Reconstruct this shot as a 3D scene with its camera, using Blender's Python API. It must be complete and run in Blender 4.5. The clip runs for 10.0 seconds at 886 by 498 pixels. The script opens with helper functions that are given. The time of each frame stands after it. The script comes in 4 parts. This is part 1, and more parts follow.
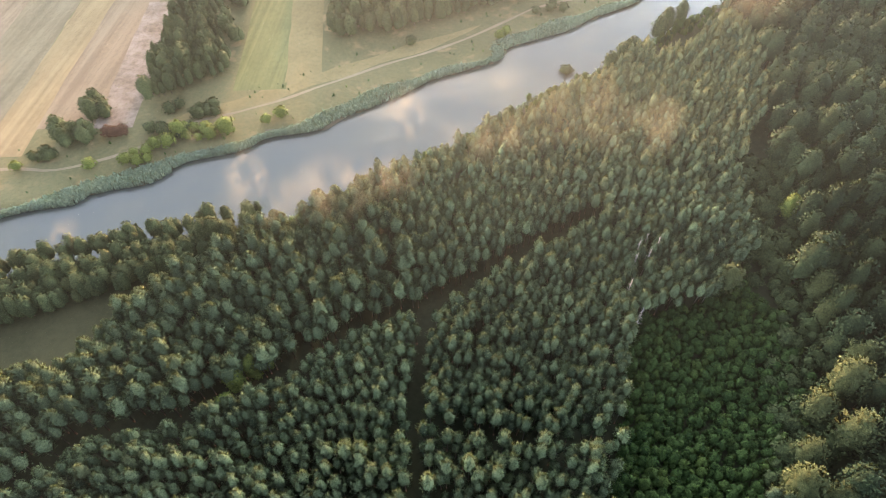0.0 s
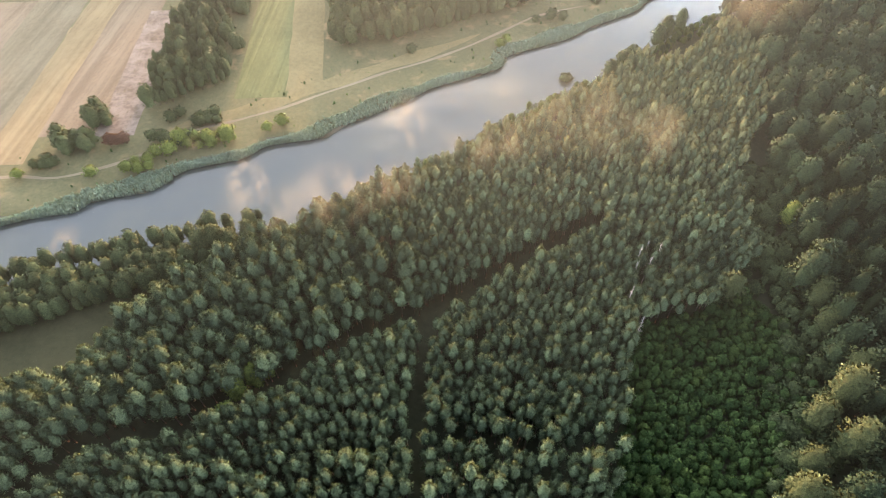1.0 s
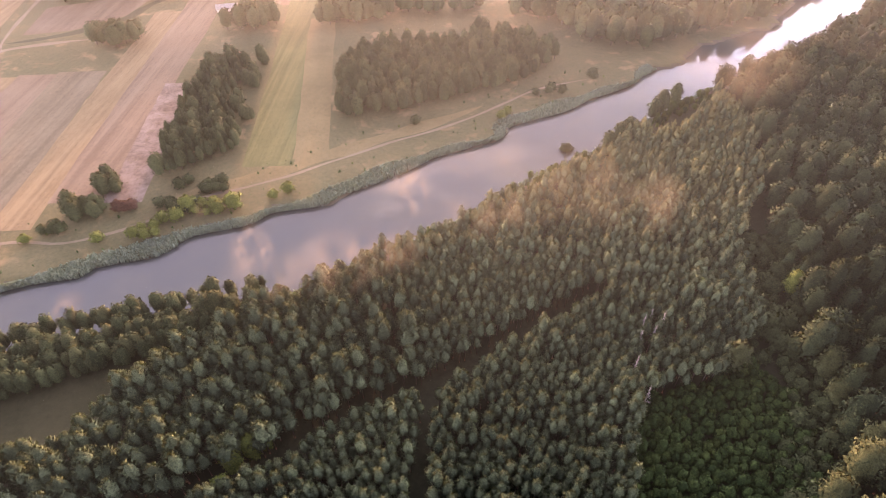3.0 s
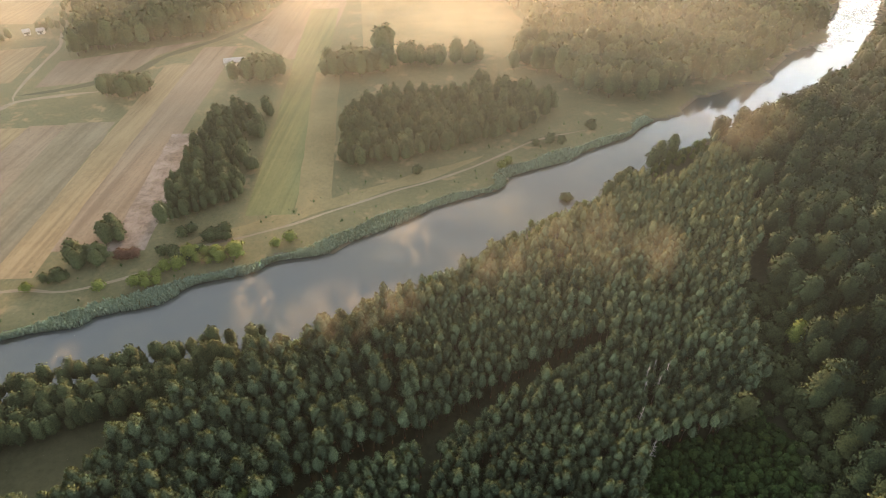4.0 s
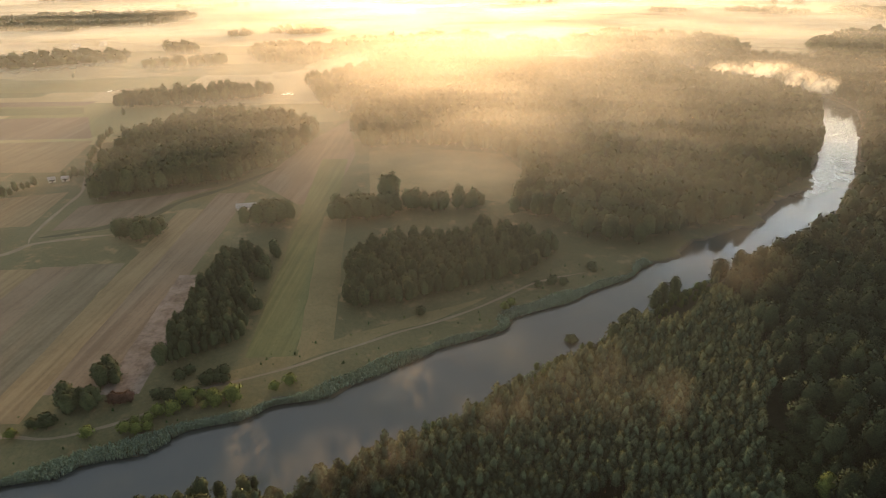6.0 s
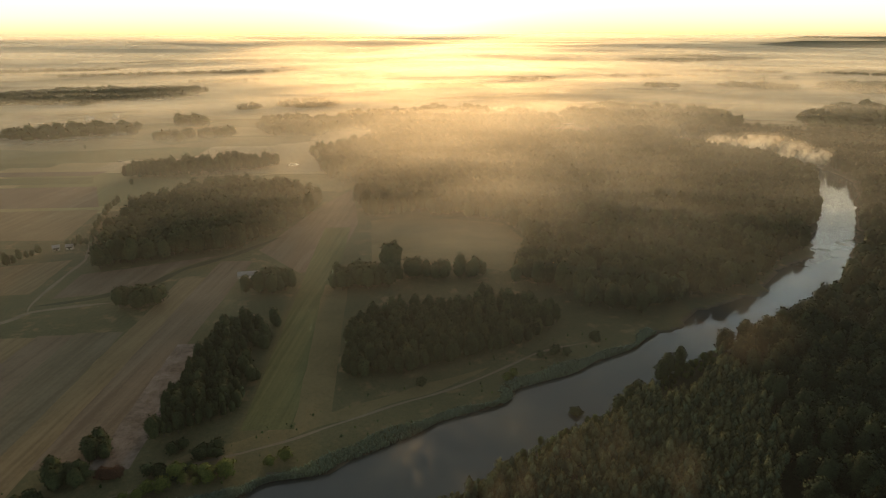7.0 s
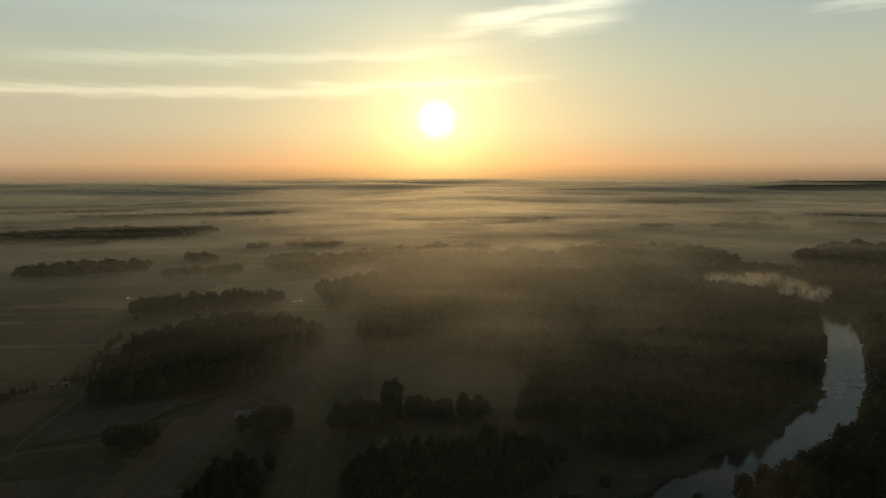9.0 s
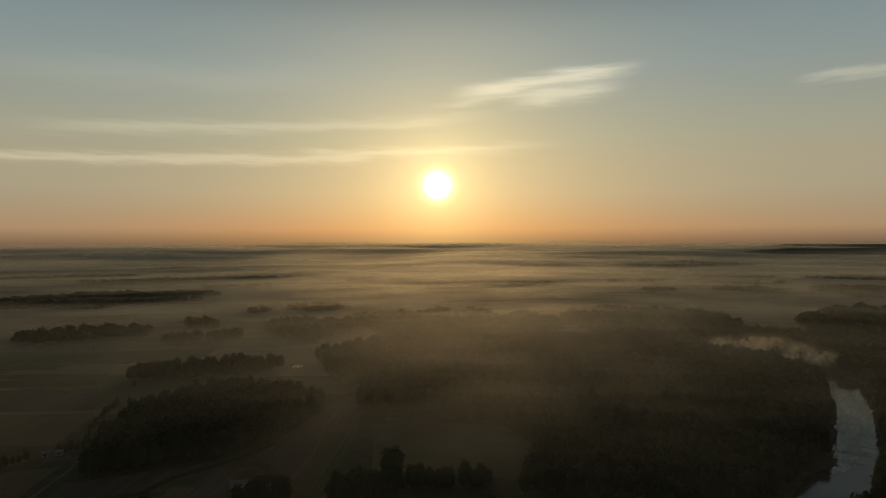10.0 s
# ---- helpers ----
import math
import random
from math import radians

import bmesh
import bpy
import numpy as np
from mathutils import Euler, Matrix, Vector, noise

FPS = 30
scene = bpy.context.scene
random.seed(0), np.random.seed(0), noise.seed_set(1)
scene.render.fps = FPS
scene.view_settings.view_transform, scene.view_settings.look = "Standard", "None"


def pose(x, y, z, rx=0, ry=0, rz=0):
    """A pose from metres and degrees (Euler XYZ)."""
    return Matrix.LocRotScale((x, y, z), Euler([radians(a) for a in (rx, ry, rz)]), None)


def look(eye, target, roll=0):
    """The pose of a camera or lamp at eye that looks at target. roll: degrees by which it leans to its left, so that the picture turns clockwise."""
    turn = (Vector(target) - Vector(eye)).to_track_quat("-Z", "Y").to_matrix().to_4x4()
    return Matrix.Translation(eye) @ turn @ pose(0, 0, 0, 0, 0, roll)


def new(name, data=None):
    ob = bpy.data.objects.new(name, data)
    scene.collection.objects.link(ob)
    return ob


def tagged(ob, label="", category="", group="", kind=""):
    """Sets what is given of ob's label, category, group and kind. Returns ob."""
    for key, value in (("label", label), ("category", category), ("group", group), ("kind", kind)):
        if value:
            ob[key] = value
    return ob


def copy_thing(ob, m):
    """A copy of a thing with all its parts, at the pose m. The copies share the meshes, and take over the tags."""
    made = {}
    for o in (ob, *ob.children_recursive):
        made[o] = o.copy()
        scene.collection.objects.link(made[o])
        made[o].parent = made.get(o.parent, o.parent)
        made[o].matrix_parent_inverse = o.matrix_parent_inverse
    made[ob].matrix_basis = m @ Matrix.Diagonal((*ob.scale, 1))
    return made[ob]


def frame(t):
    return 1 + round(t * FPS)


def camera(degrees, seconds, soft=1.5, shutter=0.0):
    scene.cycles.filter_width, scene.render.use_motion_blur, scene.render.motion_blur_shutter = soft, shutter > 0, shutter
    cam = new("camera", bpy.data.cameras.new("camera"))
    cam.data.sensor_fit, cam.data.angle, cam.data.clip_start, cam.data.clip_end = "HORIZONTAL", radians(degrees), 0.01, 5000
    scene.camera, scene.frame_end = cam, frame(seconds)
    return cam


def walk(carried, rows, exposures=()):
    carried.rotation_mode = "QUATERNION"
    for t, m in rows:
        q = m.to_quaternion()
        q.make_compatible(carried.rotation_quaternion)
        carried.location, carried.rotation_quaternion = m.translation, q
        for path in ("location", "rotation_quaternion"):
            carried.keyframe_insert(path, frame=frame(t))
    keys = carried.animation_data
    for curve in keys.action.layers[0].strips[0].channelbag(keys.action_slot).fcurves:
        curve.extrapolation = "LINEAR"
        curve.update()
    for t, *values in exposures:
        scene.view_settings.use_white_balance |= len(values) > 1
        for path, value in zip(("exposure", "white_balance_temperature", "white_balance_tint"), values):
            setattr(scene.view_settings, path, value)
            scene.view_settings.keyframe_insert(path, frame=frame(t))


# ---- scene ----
cam = camera(73.3, 10.0, soft=1.0)
PATH = [
    (0, (-10.735, 3.008, 136.13), (-10.66, 4.268, 134.579), -0.2),
    (0.5, (-10.892, 3.078, 136.174), (-10.817, 4.344, 134.628), -0.2),
    (1, (-11.054, 3.135, 136.243), (-10.977, 4.413, 134.707), -0.2),
    (1.5, (-11.216, 3.236, 136.332), (-11.139, 4.529, 134.808), -0.1),
    (2, (-11.343, 3.389, 136.459), (-11.264, 4.722, 134.97), -0.1),
    (2.5, (-11.41, 3.563, 136.655), (-11.329, 4.951, 135.217), -0.1),
    (4, (-11.553, 4.125, 137.856), (-11.468, 5.664, 136.581), -0.1),
    (4.5, (-11.799, 4.36, 138.034), (-11.71, 5.97, 136.85), -0.1),
    (5, (-12.105, 4.639, 138.144), (-12.014, 6.315, 137.058), -0.1),
    (5.5, (-12.267, 4.997, 138.239), (-12.174, 6.734, 137.25), -0.1),
    (7, (-11.862, 6.259, 138.716), (-11.77, 8.138, 138.037), -0.1),
    (7.5, (-11.672, 6.316, 138.87), (-11.581, 8.23, 138.297), -0.1),
    (8, (-11.536, 5.893, 139.065), (-11.446, 7.839, 138.611), -0.1),
    (8.5, (-11.504, 5.031, 139.269), (-11.416, 6.999, 138.925), -0.1),
    (9, (-11.532, 3.866, 139.434), (-11.445, 5.85, 139.199), -0.1),
    (9.5, (-11.592, 2.501, 139.555), (-11.507, 4.496, 139.435), -0.2),
    (10, (-11.637, 1.072, 139.617), (-11.553, 3.07, 139.596), -0.2),
]

SUN_AZ, SUN_EL = 1.9, 5.5
walk(cam, [(t, look(eye, target, roll)) for t, eye, target, roll in PATH],
     exposures=[(0.0, 3.13, 6950, 27), (1.5, 3.12, 7000, 29), (2.0, 3.03, 7100, 34), (2.6, 2.95, 7500, 70), (4.0, 2.32, 7450, 25), (5.5, 1.45, 7450, 26), (7.0, -0.1, 7600, 16), (7.5, -0.7, 7700, 17), (8.5, -1.95, 6650, 7), (9.5, -2.54, 6750, 9), (10.0, -2.84, 6850, 11)])


# ---- node helpers ----
def nt_node(nt, kind, inputs=None, **props):
    n = nt.nodes.new(kind)
    for k, v in props.items():
        setattr(n, k, v)
    for k, v in (inputs or {}).items():
        if isinstance(v, bpy.types.NodeSocket):
            nt.links.new(v, n.inputs[k])
        else:
            n.inputs[k].default_value = v
    return n


def mth(nt, op, a, b=0.0, c=0.0, clamp=False):
    n = nt_node(nt, "ShaderNodeMath", {0: a, 1: b, 2: c}, operation=op)
    n.use_clamp = clamp
    return n.outputs[0]


def mixc(nt, fac, a, b, blend="MIX"):
    n = nt.nodes.new("ShaderNodeMix")
    n.data_type, n.blend_type = "RGBA", blend
    for sock, v in ((n.inputs[0], fac), (n.inputs[6], a), (n.inputs[7], b)):
        if isinstance(v, bpy.types.NodeSocket):
            nt.links.new(v, sock)
        else:
            sock.default_value = v if not isinstance(v, tuple) or len(v) == 4 else (*v, 1)
    return n.outputs[2]


def smooth(nt, x, lo, hi):
    n = nt_node(nt, "ShaderNodeMapRange", {0: x, 1: lo, 2: hi, 3: 0.0, 4: 1.0}, interpolation_type="SMOOTHSTEP")
    return n.outputs[0]


def noise_tex(nt, vec, scale, detail=3.0, rough=0.55):
    return nt_node(nt, "ShaderNodeTexNoise", {"Vector": vec, "Scale": scale, "Detail": detail, "Roughness": rough}).outputs[0]


def scaled(nt, vec, s, loc=(0, 0, 0)):
    return nt_node(nt, "ShaderNodeMapping", {0: vec, 1: loc, 3: s}).outputs[0]


# ---- world and sun ----
def build_world():
    w = bpy.data.worlds.new("dawn_sky")
    scene.world = w
    w.use_nodes = True
    nt = w.node_tree
    nt.nodes.clear()
    d = nt_node(nt, "ShaderNodeTexCoord").outputs["Generated"]
    x, y, z = nt_node(nt, "ShaderNodeSeparateXYZ", {0: d}).outputs
    el = mth(nt, "MULTIPLY", mth(nt, "ARCSINE", z), 180 / math.pi)
    az = mth(nt, "MULTIPLY", mth(nt, "ARCTAN2", x, y), 180 / math.pi)
    ramp = nt.nodes.new("ShaderNodeValToRGB")
    nt.links.new(mth(nt, "DIVIDE", el, 60.0, clamp=True), ramp.inputs[0])
    stops = ((0.0, (0.52, 0.30, 0.18)), (0.022, (1.1, 0.64, 0.36)), (0.08, (0.98, 0.82, 0.56)), (0.16, (0.78, 0.84, 0.68)),
             (0.26, (0.55, 0.73, 0.78)), (0.38, (0.36, 0.55, 0.68)), (0.55, (0.2, 0.27, 0.32)), (1.0, (0.13, 0.18, 0.23)))
    el_ = ramp.color_ramp.elements
    el_[0].position, el_[0].color = stops[0][0], (*stops[0][1], 1)
    el_[1].position, el_[1].color = stops[-1][0], (*stops[-1][1], 1)
    for p, c in stops[1:-1]:
        e = el_.new(p)
        e.color = (*c, 1)
    col = ramp.outputs[0]
    # along the horizon the red stays near the sunrise
    side = mth(nt, "SUBTRACT", 1.0, mth(nt, "EXPONENT", mth(nt, "MULTIPLY", mth(nt, "POWER", mth(nt, "ABSOLUTE", mth(nt, "DIVIDE", mth(nt, "SUBTRACT", az, SUN_AZ), 24.0)), 2.0), -1.0)))
    col = mixc(nt, mth(nt, "MULTIPLY", side, smooth(nt, el, 9.0, 2.0)), col, mixc(nt, 1.0, col, (0.82, 1.0, 1.12), "MULTIPLY"))
    col = mixc(nt, mth(nt, "MULTIPLY", mth(nt, "SUBTRACT", 1.0, side), smooth(nt, el, 4.5, 0.5)), col, mixc(nt, 1.0, col, (1.12, 0.9, 0.72), "MULTIPLY"))
    # the sky behind the watcher, away from the sun, is dimmer
    col = mixc(nt, smooth(nt, y, 0.55, -0.3), col, mixc(nt, 1.0, col, (0.26, 0.30, 0.36), "MULTIPLY"))
    # glow round the sun
    sd = Vector((math.sin(radians(SUN_AZ)) * math.cos(radians(SUN_EL)), math.cos(radians(SUN_AZ)) * math.cos(radians(SUN_EL)), math.sin(radians(SUN_EL))))
    dot = nt_node(nt, "ShaderNodeVectorMath", {0: d, 1: tuple(sd)}, operation="DOT_PRODUCT").outputs["Value"]
    ang = mth(nt, "MULTIPLY", mth(nt, "ARCCOSINE", mth(nt, "MINIMUM", dot, 0.9999999)), 180 / math.pi)

    def lobe(width, power, colour):
        f = mth(nt, "EXPONENT", mth(nt, "MULTIPLY", mth(nt, "POWER", mth(nt, "DIVIDE", ang, width), power), -1.0))
        return mixc(nt, 1.0, nt_node(nt, "ShaderNodeCombineColor", {0: f, 1: f, 2: f}).outputs[0], colour, "MULTIPLY")
    for lb in (lobe(0.92, 2.0, (16.0, 14.0, 9.0)), lobe(2.6, 1.1, (1.7, 1.4, 0.6)), lobe(13.0, 1.2, (0.75, 0.62, 0.24))):
        col = mixc(nt, 1.0, col, lb, "ADD")
    # thin cloud streaks
    vec = nt_node(nt, "ShaderNodeCombineXYZ", {0: mth(nt, "MULTIPLY", az, 0.06), 1: mth(nt, "MULTIPLY", el, 0.55), 2: 0.3}).outputs[0]
    n1 = noise_tex(nt, vec, 1.6, 5.0, 0.6)

    def streak(e0, slope, width, a0, a1, soft, amount):
        c = mth(nt, "SUBTRACT", mth(nt, "SUBTRACT", el, e0), mth(nt, "MULTIPLY", az, slope))
        c = mth(nt, "ADD", c, mth(nt, "MULTIPLY", mth(nt, "SUBTRACT", n1, 0.5), 2.2))
        g = mth(nt, "EXPONENT", mth(nt, "MULTIPLY", mth(nt, "POWER", mth(nt, "ABSOLUTE", mth(nt, "DIVIDE", c, width)), 2.0), -1.0))
        win = mth(nt, "MULTIPLY", smooth(nt, az, a0 - soft, a0 + soft), mth(nt, "SUBTRACT", 1.0, smooth(nt, az, a1 - soft, a1 + soft)))
        return mth(nt, "MULTIPLY", mth(nt, "MULTIPLY", g, win), amount)
    cl = streak(8.6, 0.05, 0.42, -45, 9, 7, 0.5)
    for args in ((11.6, 0.07, 0.5, -30, 4, 6, 0.34), (13.7, 0.1, 0.6, 5, 19, 3.0, 1.1), (12.2, 0.1, 0.55, 10, 18, 2.5, 0.7), (12.9, 0.08, 0.3, 3, 16, 4, 0.4), (13.0, 0.0, 0.3, 34, 44, 2, 0.4), (15.5, 0.05, 1.2, -34, -10, 8, 0.12)):
        cl = mth(nt, "ADD", cl, streak(*args))
    high = mth(nt, "MULTIPLY", smooth(nt, noise_tex(nt, scaled(nt, d, (2.2, 3.4, 5.0)), 1.7, 5.0, 0.6), 0.52, 0.75), mth(nt, "MULTIPLY", smooth(nt, el, 22, 40), 0.55))
    cl = mth(nt, "ADD", cl, high)
    col = mixc(nt, mth(nt, "MINIMUM", cl, 1.0), col, mixc(nt, 1.0, col, (0.8, 0.72, 0.52), "ADD"))
    bg = nt_node(nt, "ShaderNodeBackground", {0: mixc(nt, smooth(nt, el, 30.0, 18.0), col, mixc(nt, 1.0, col, (2.9, 2.8, 2.7), "MULTIPLY")), 1: 1.0})
    sky = nt_node(nt, "ShaderNodeTexSky", sky_type="NISHITA", sun_disc=False, sun_elevation=radians(SUN_EL), sun_rotation=radians(SUN_AZ), dust_density=3.0, air_density=1.2)
    bg2 = nt_node(nt, "ShaderNodeBackground", {0: sky.outputs[0], 1: 0.03})
    add = nt_node(nt, "ShaderNodeAddShader", {0: bg.outputs[0], 1: bg2.outputs[0]})
    nt_node(nt, "ShaderNodeOutputWorld", {0: add.outputs[0]})


build_world()
scene.cycles.transparent_max_bounces = 64
sun = new("sun", bpy.data.lights.new("sun", "SUN"))
sun.data.energy, sun.data.angle, sun.data.color = 2.8, radians(1.2), (1.0, 0.64, 0.3)
sun.matrix_world = look((0, 0, 0), (-math.sin(radians(SUN_AZ)), -math.cos(radians(SUN_AZ)), -math.tan(radians(SUN_EL))))


# ---- materials ----
def material(name):
    m = bpy.data.materials.new(name)
    m.use_nodes = True
    m.node_tree.nodes.clear()
    return m, m.node_tree


def finish(nt, shader):
    nt_node(nt, "ShaderNodeOutputMaterial", {0: shader})


def earth(name, dark, light, grain=1.0, patch=0.03, rows=0.0, rough=0.95, third=None):
    """Soil, grass or crop: two scales of variation, and drill rows along y where rows is their spacing in metres."""
    m, nt = material(name)
    pos = nt_node(nt, "ShaderNodeNewGeometry").outputs["Position"]
    f = mth(nt, "ADD", mth(nt, "MULTIPLY", noise_tex(nt, pos, grain, 4.0, 0.7), 0.55), mth(nt, "MULTIPLY", noise_tex(nt, pos, patch, 4.0), 0.6))
    if rows:
        px = nt_node(nt, "ShaderNodeSeparateXYZ", {0: pos}).outputs
        u = mth(nt, "SUBTRACT", px[0], mth(nt, "MULTIPLY", px[1], 0.1))
        f = mth(nt, "ADD", f, mth(nt, "MULTIPLY", mth(nt, "SUBTRACT", noise_tex(nt, nt_node(nt, "ShaderNodeCombineXYZ", {0: u, 1: mth(nt, "MULTIPLY", px[1], 0.02)}).outputs[0], 1 / rows, 2.0), 0.5), 0.9))
    col = mixc(nt, smooth(nt, f, 0.3, 0.85), dark, light)
    if third:
        col = mixc(nt, smooth(nt, noise_tex(nt, pos, patch * 4, 3.0, 0.65), 0.55, 0.72), col, third)
    bump = nt_node(nt, "ShaderNodeBump", {"Strength": 0.6, "Distance": 0.3, "Height": f})
    bs = nt_node(nt, "ShaderNodeBsdfPrincipled", {"Base Color": col, "Roughness": rough, "Normal": bump.outputs[0]})
    bs.inputs["Specular IOR Level"].default_value = 0.15
    finish(nt, bs.outputs[0])
    return m


def foliage(name, dark, light, warm, glow=0.06):
    """Leaves: colour by the tree's tint and by leaf; light passes through them."""
    m, nt = material(name)
    at = nt_node(nt, "ShaderNodeAttribute", attribute_name="tint").outputs["Fac"]
    isl = nt_node(nt, "ShaderNodeNewGeometry").outputs["Random Per Island"]
    col = mixc(nt, mth(nt, "MULTIPLY", isl, 0.9), dark, light)
    col = mixc(nt, smooth(nt, at, 0.45, 1.0), col, warm)
    pos = nt_node(nt, "ShaderNodeNewGeometry").outputs["Position"]
    col = mixc(nt, mth(nt, "MULTIPLY", smooth(nt, noise_tex(nt, pos, 0.04, 3.0), 0.4, 0.7), 0.35), col, light)
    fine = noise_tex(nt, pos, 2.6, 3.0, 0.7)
    # shade between leaf clumps put into the colour, wherever the bump dips
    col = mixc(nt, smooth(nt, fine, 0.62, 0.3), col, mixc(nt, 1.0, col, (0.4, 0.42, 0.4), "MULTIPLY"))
    bump = nt_node(nt, "ShaderNodeBump", {"Strength": 0.7, "Distance": 0.35, "Height": fine})
    d = nt_node(nt, "ShaderNodeBsdfPrincipled", {"Base Color": col, "Roughness": 0.7, "Normal": bump.outputs[0]})
    d.inputs["Specular IOR Level"].default_value = 0.05
    t = nt_node(nt, "ShaderNodeBsdfTranslucent", {0: mixc(nt, 1.0, col, (1.5, 1.5, 0.7), "MULTIPLY")})
    mx = nt_node(nt, "ShaderNodeMixShader", {0: glow, 1: d.outputs[0], 2: t.outputs[0]})
    finish(nt, mx.outputs[0])
    return m


def plain(name, a, b, scale, rough=0.8, metal=0.0):
    m, nt = material(name)
    pos = nt_node(nt, "ShaderNodeTexCoord").outputs["Object"]
    n = mth(nt, "ADD", mth(nt, "MULTIPLY", noise_tex(nt, pos, scale, 4.0), 0.6), mth(nt, "MULTIPLY", noise_tex(nt, pos, scale * 9, 2.0), 0.4))
    bs = nt_node(nt, "ShaderNodeBsdfPrincipled", {"Base Color": mixc(nt, smooth(nt, n, 0.3, 0.7), a, b), "Roughness": rough, "Metallic": metal})
    nt.links.new(nt_node(nt, "ShaderNodeBump", {"Strength": 0.3, "Distance": 0.05, "Height": n}).outputs[0], bs.inputs["Normal"])
    finish(nt, bs.outputs[0])
    return m


def water_material():
    """Dark silty water with a smooth mirror sheen that grows at shallow angles."""
    m, nt = material("river_water")
    pos = nt_node(nt, "ShaderNodeNewGeometry").outputs["Position"]
    h = mth(nt, "ADD", mth(nt, "MULTIPLY", noise_tex(nt, pos, 0.9, 3.0), 0.5), noise_tex(nt, pos, 0.08, 2.0))
    bump = nt_node(nt, "ShaderNodeBump", {"Strength": 0.004, "Distance": 0.1, "Height": h}).outputs[0]
    col = mixc(nt, smooth(nt, noise_tex(nt, pos, 0.03, 3.0), 0.35, 0.7), (0.035, 0.045, 0.045), (0.05, 0.055, 0.045))
    bs = nt_node(nt, "ShaderNodeBsdfDiffuse", {"Color": col})
    gl = nt_node(nt, "ShaderNodeBsdfGlossy", {"Roughness": 0.025, "Normal": bump})
    f = nt_node(nt, "ShaderNodeFresnel", {"IOR": 1.33}).outputs[0]
    f = mth(nt, "ADD", 0.08, mth(nt, "MULTIPLY", f, 0.36))
    finish(nt, nt_node(nt, "ShaderNodeMixShader", {0: f, 1: bs.outputs[0], 2: gl.outputs[0]}).outputs[0])
    return m


MIST_COL = (0.92, 0.86, 0.72)


def mist_material(name, alpha, gloss=0.1, rough=0.8, back=0.12, onward=0.0):
    """Thin mist: lets most light through, scatters the rest onwards. alpha(nt, pos) gives its density."""
    m, nt = material(name)
    pos = nt_node(nt, "ShaderNodeNewGeometry").outputs["Position"]
    a = alpha(nt, pos)
    tl = nt_node(nt, "ShaderNodeBsdfTranslucent", {0: (*MIST_COL, 1)})
    df = nt_node(nt, "ShaderNodeBsdfDiffuse", {0: (*MIST_COL, 1)})
    sc = nt_node(nt, "ShaderNodeMixShader", {0: back, 1: tl.outputs[0], 2: df.outputs[0]})
    gl = nt_node(nt, "ShaderNodeBsdfGlossy", {0: (*MIST_COL, 1), "Roughness": rough})
    s2 = nt_node(nt, "ShaderNodeMixShader", {0: gloss, 1: sc.outputs[0], 2: gl.outputs[0]})
    if onward:
        # droplets send most light on within a narrow cone
        rf = nt_node(nt, "ShaderNodeBsdfRefraction", {0: (*MIST_COL, 1), "Roughness": 0.95, "IOR": 1.4})
        s2 = nt_node(nt, "ShaderNodeMixShader", {0: onward, 1: s2.outputs[0], 2: rf.outputs[0]})
    tr = nt_node(nt, "ShaderNodeBsdfTransparent")
    mx = nt_node(nt, "ShaderNodeMixShader", {0: a, 1: tr.outputs[0], 2: s2.outputs[0]})
    finish(nt, mx.outputs[0])
    return m


MEADOW = earth("meadow_grass", (0.06, 0.066, 0.03), (0.135, 0.115, 0.058), 0.8, 0.02, third=(0.19, 0.14, 0.075))
GRASS_DRY = earth("dry_grass", (0.11, 0.095, 0.045), (0.19, 0.15, 0.075), 0.7, 0.05)
SAPLING = foliage("sapling_leaves", (0.018, 0.04, 0.013), (0.06, 0.105, 0.03), (0.10, 0.13, 0.03))
WHEAT = earth("ripe_wheat", (0.14, 0.102, 0.055), (0.21, 0.155, 0.086), 0.6, 0.03, rows=2.2)
STRAW = earth("pale_stubble", (0.115, 0.085, 0.057), (0.18, 0.135, 0.092), 0.8, 0.04, rows=3.0)
FALLOW = earth("grey_fallow", (0.10, 0.083, 0.052), (0.16, 0.13, 0.085), 0.7, 0.03, rows=4.0)
CHALKY = earth("chalky_litter", (0.08, 0.06, 0.042), (0.24, 0.19, 0.165), 0.5, 0.14, third=(0.12, 0.095, 0.06))
GREENCROP = earth("green_crop", (0.075, 0.082, 0.032), (0.125, 0.13, 0.055), 0.6, 0.03, rows=2.5)
SAND = earth("sandy_track", (0.14, 0.11, 0.075), (0.22, 0.18, 0.125), 1.2, 0.1)
MUD = earth("river_bed", (0.06, 0.055, 0.04), (0.12, 0.10, 0.07), 0.5, 0.05)
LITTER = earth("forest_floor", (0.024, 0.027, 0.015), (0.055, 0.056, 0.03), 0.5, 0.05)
# meadow grass with the trees' shade put into a darker colour; a lane shares it
GLADE = earth("shade_toned_grass", (0.035, 0.04, 0.018), (0.075, 0.07, 0.035), 0.6, 0.04)


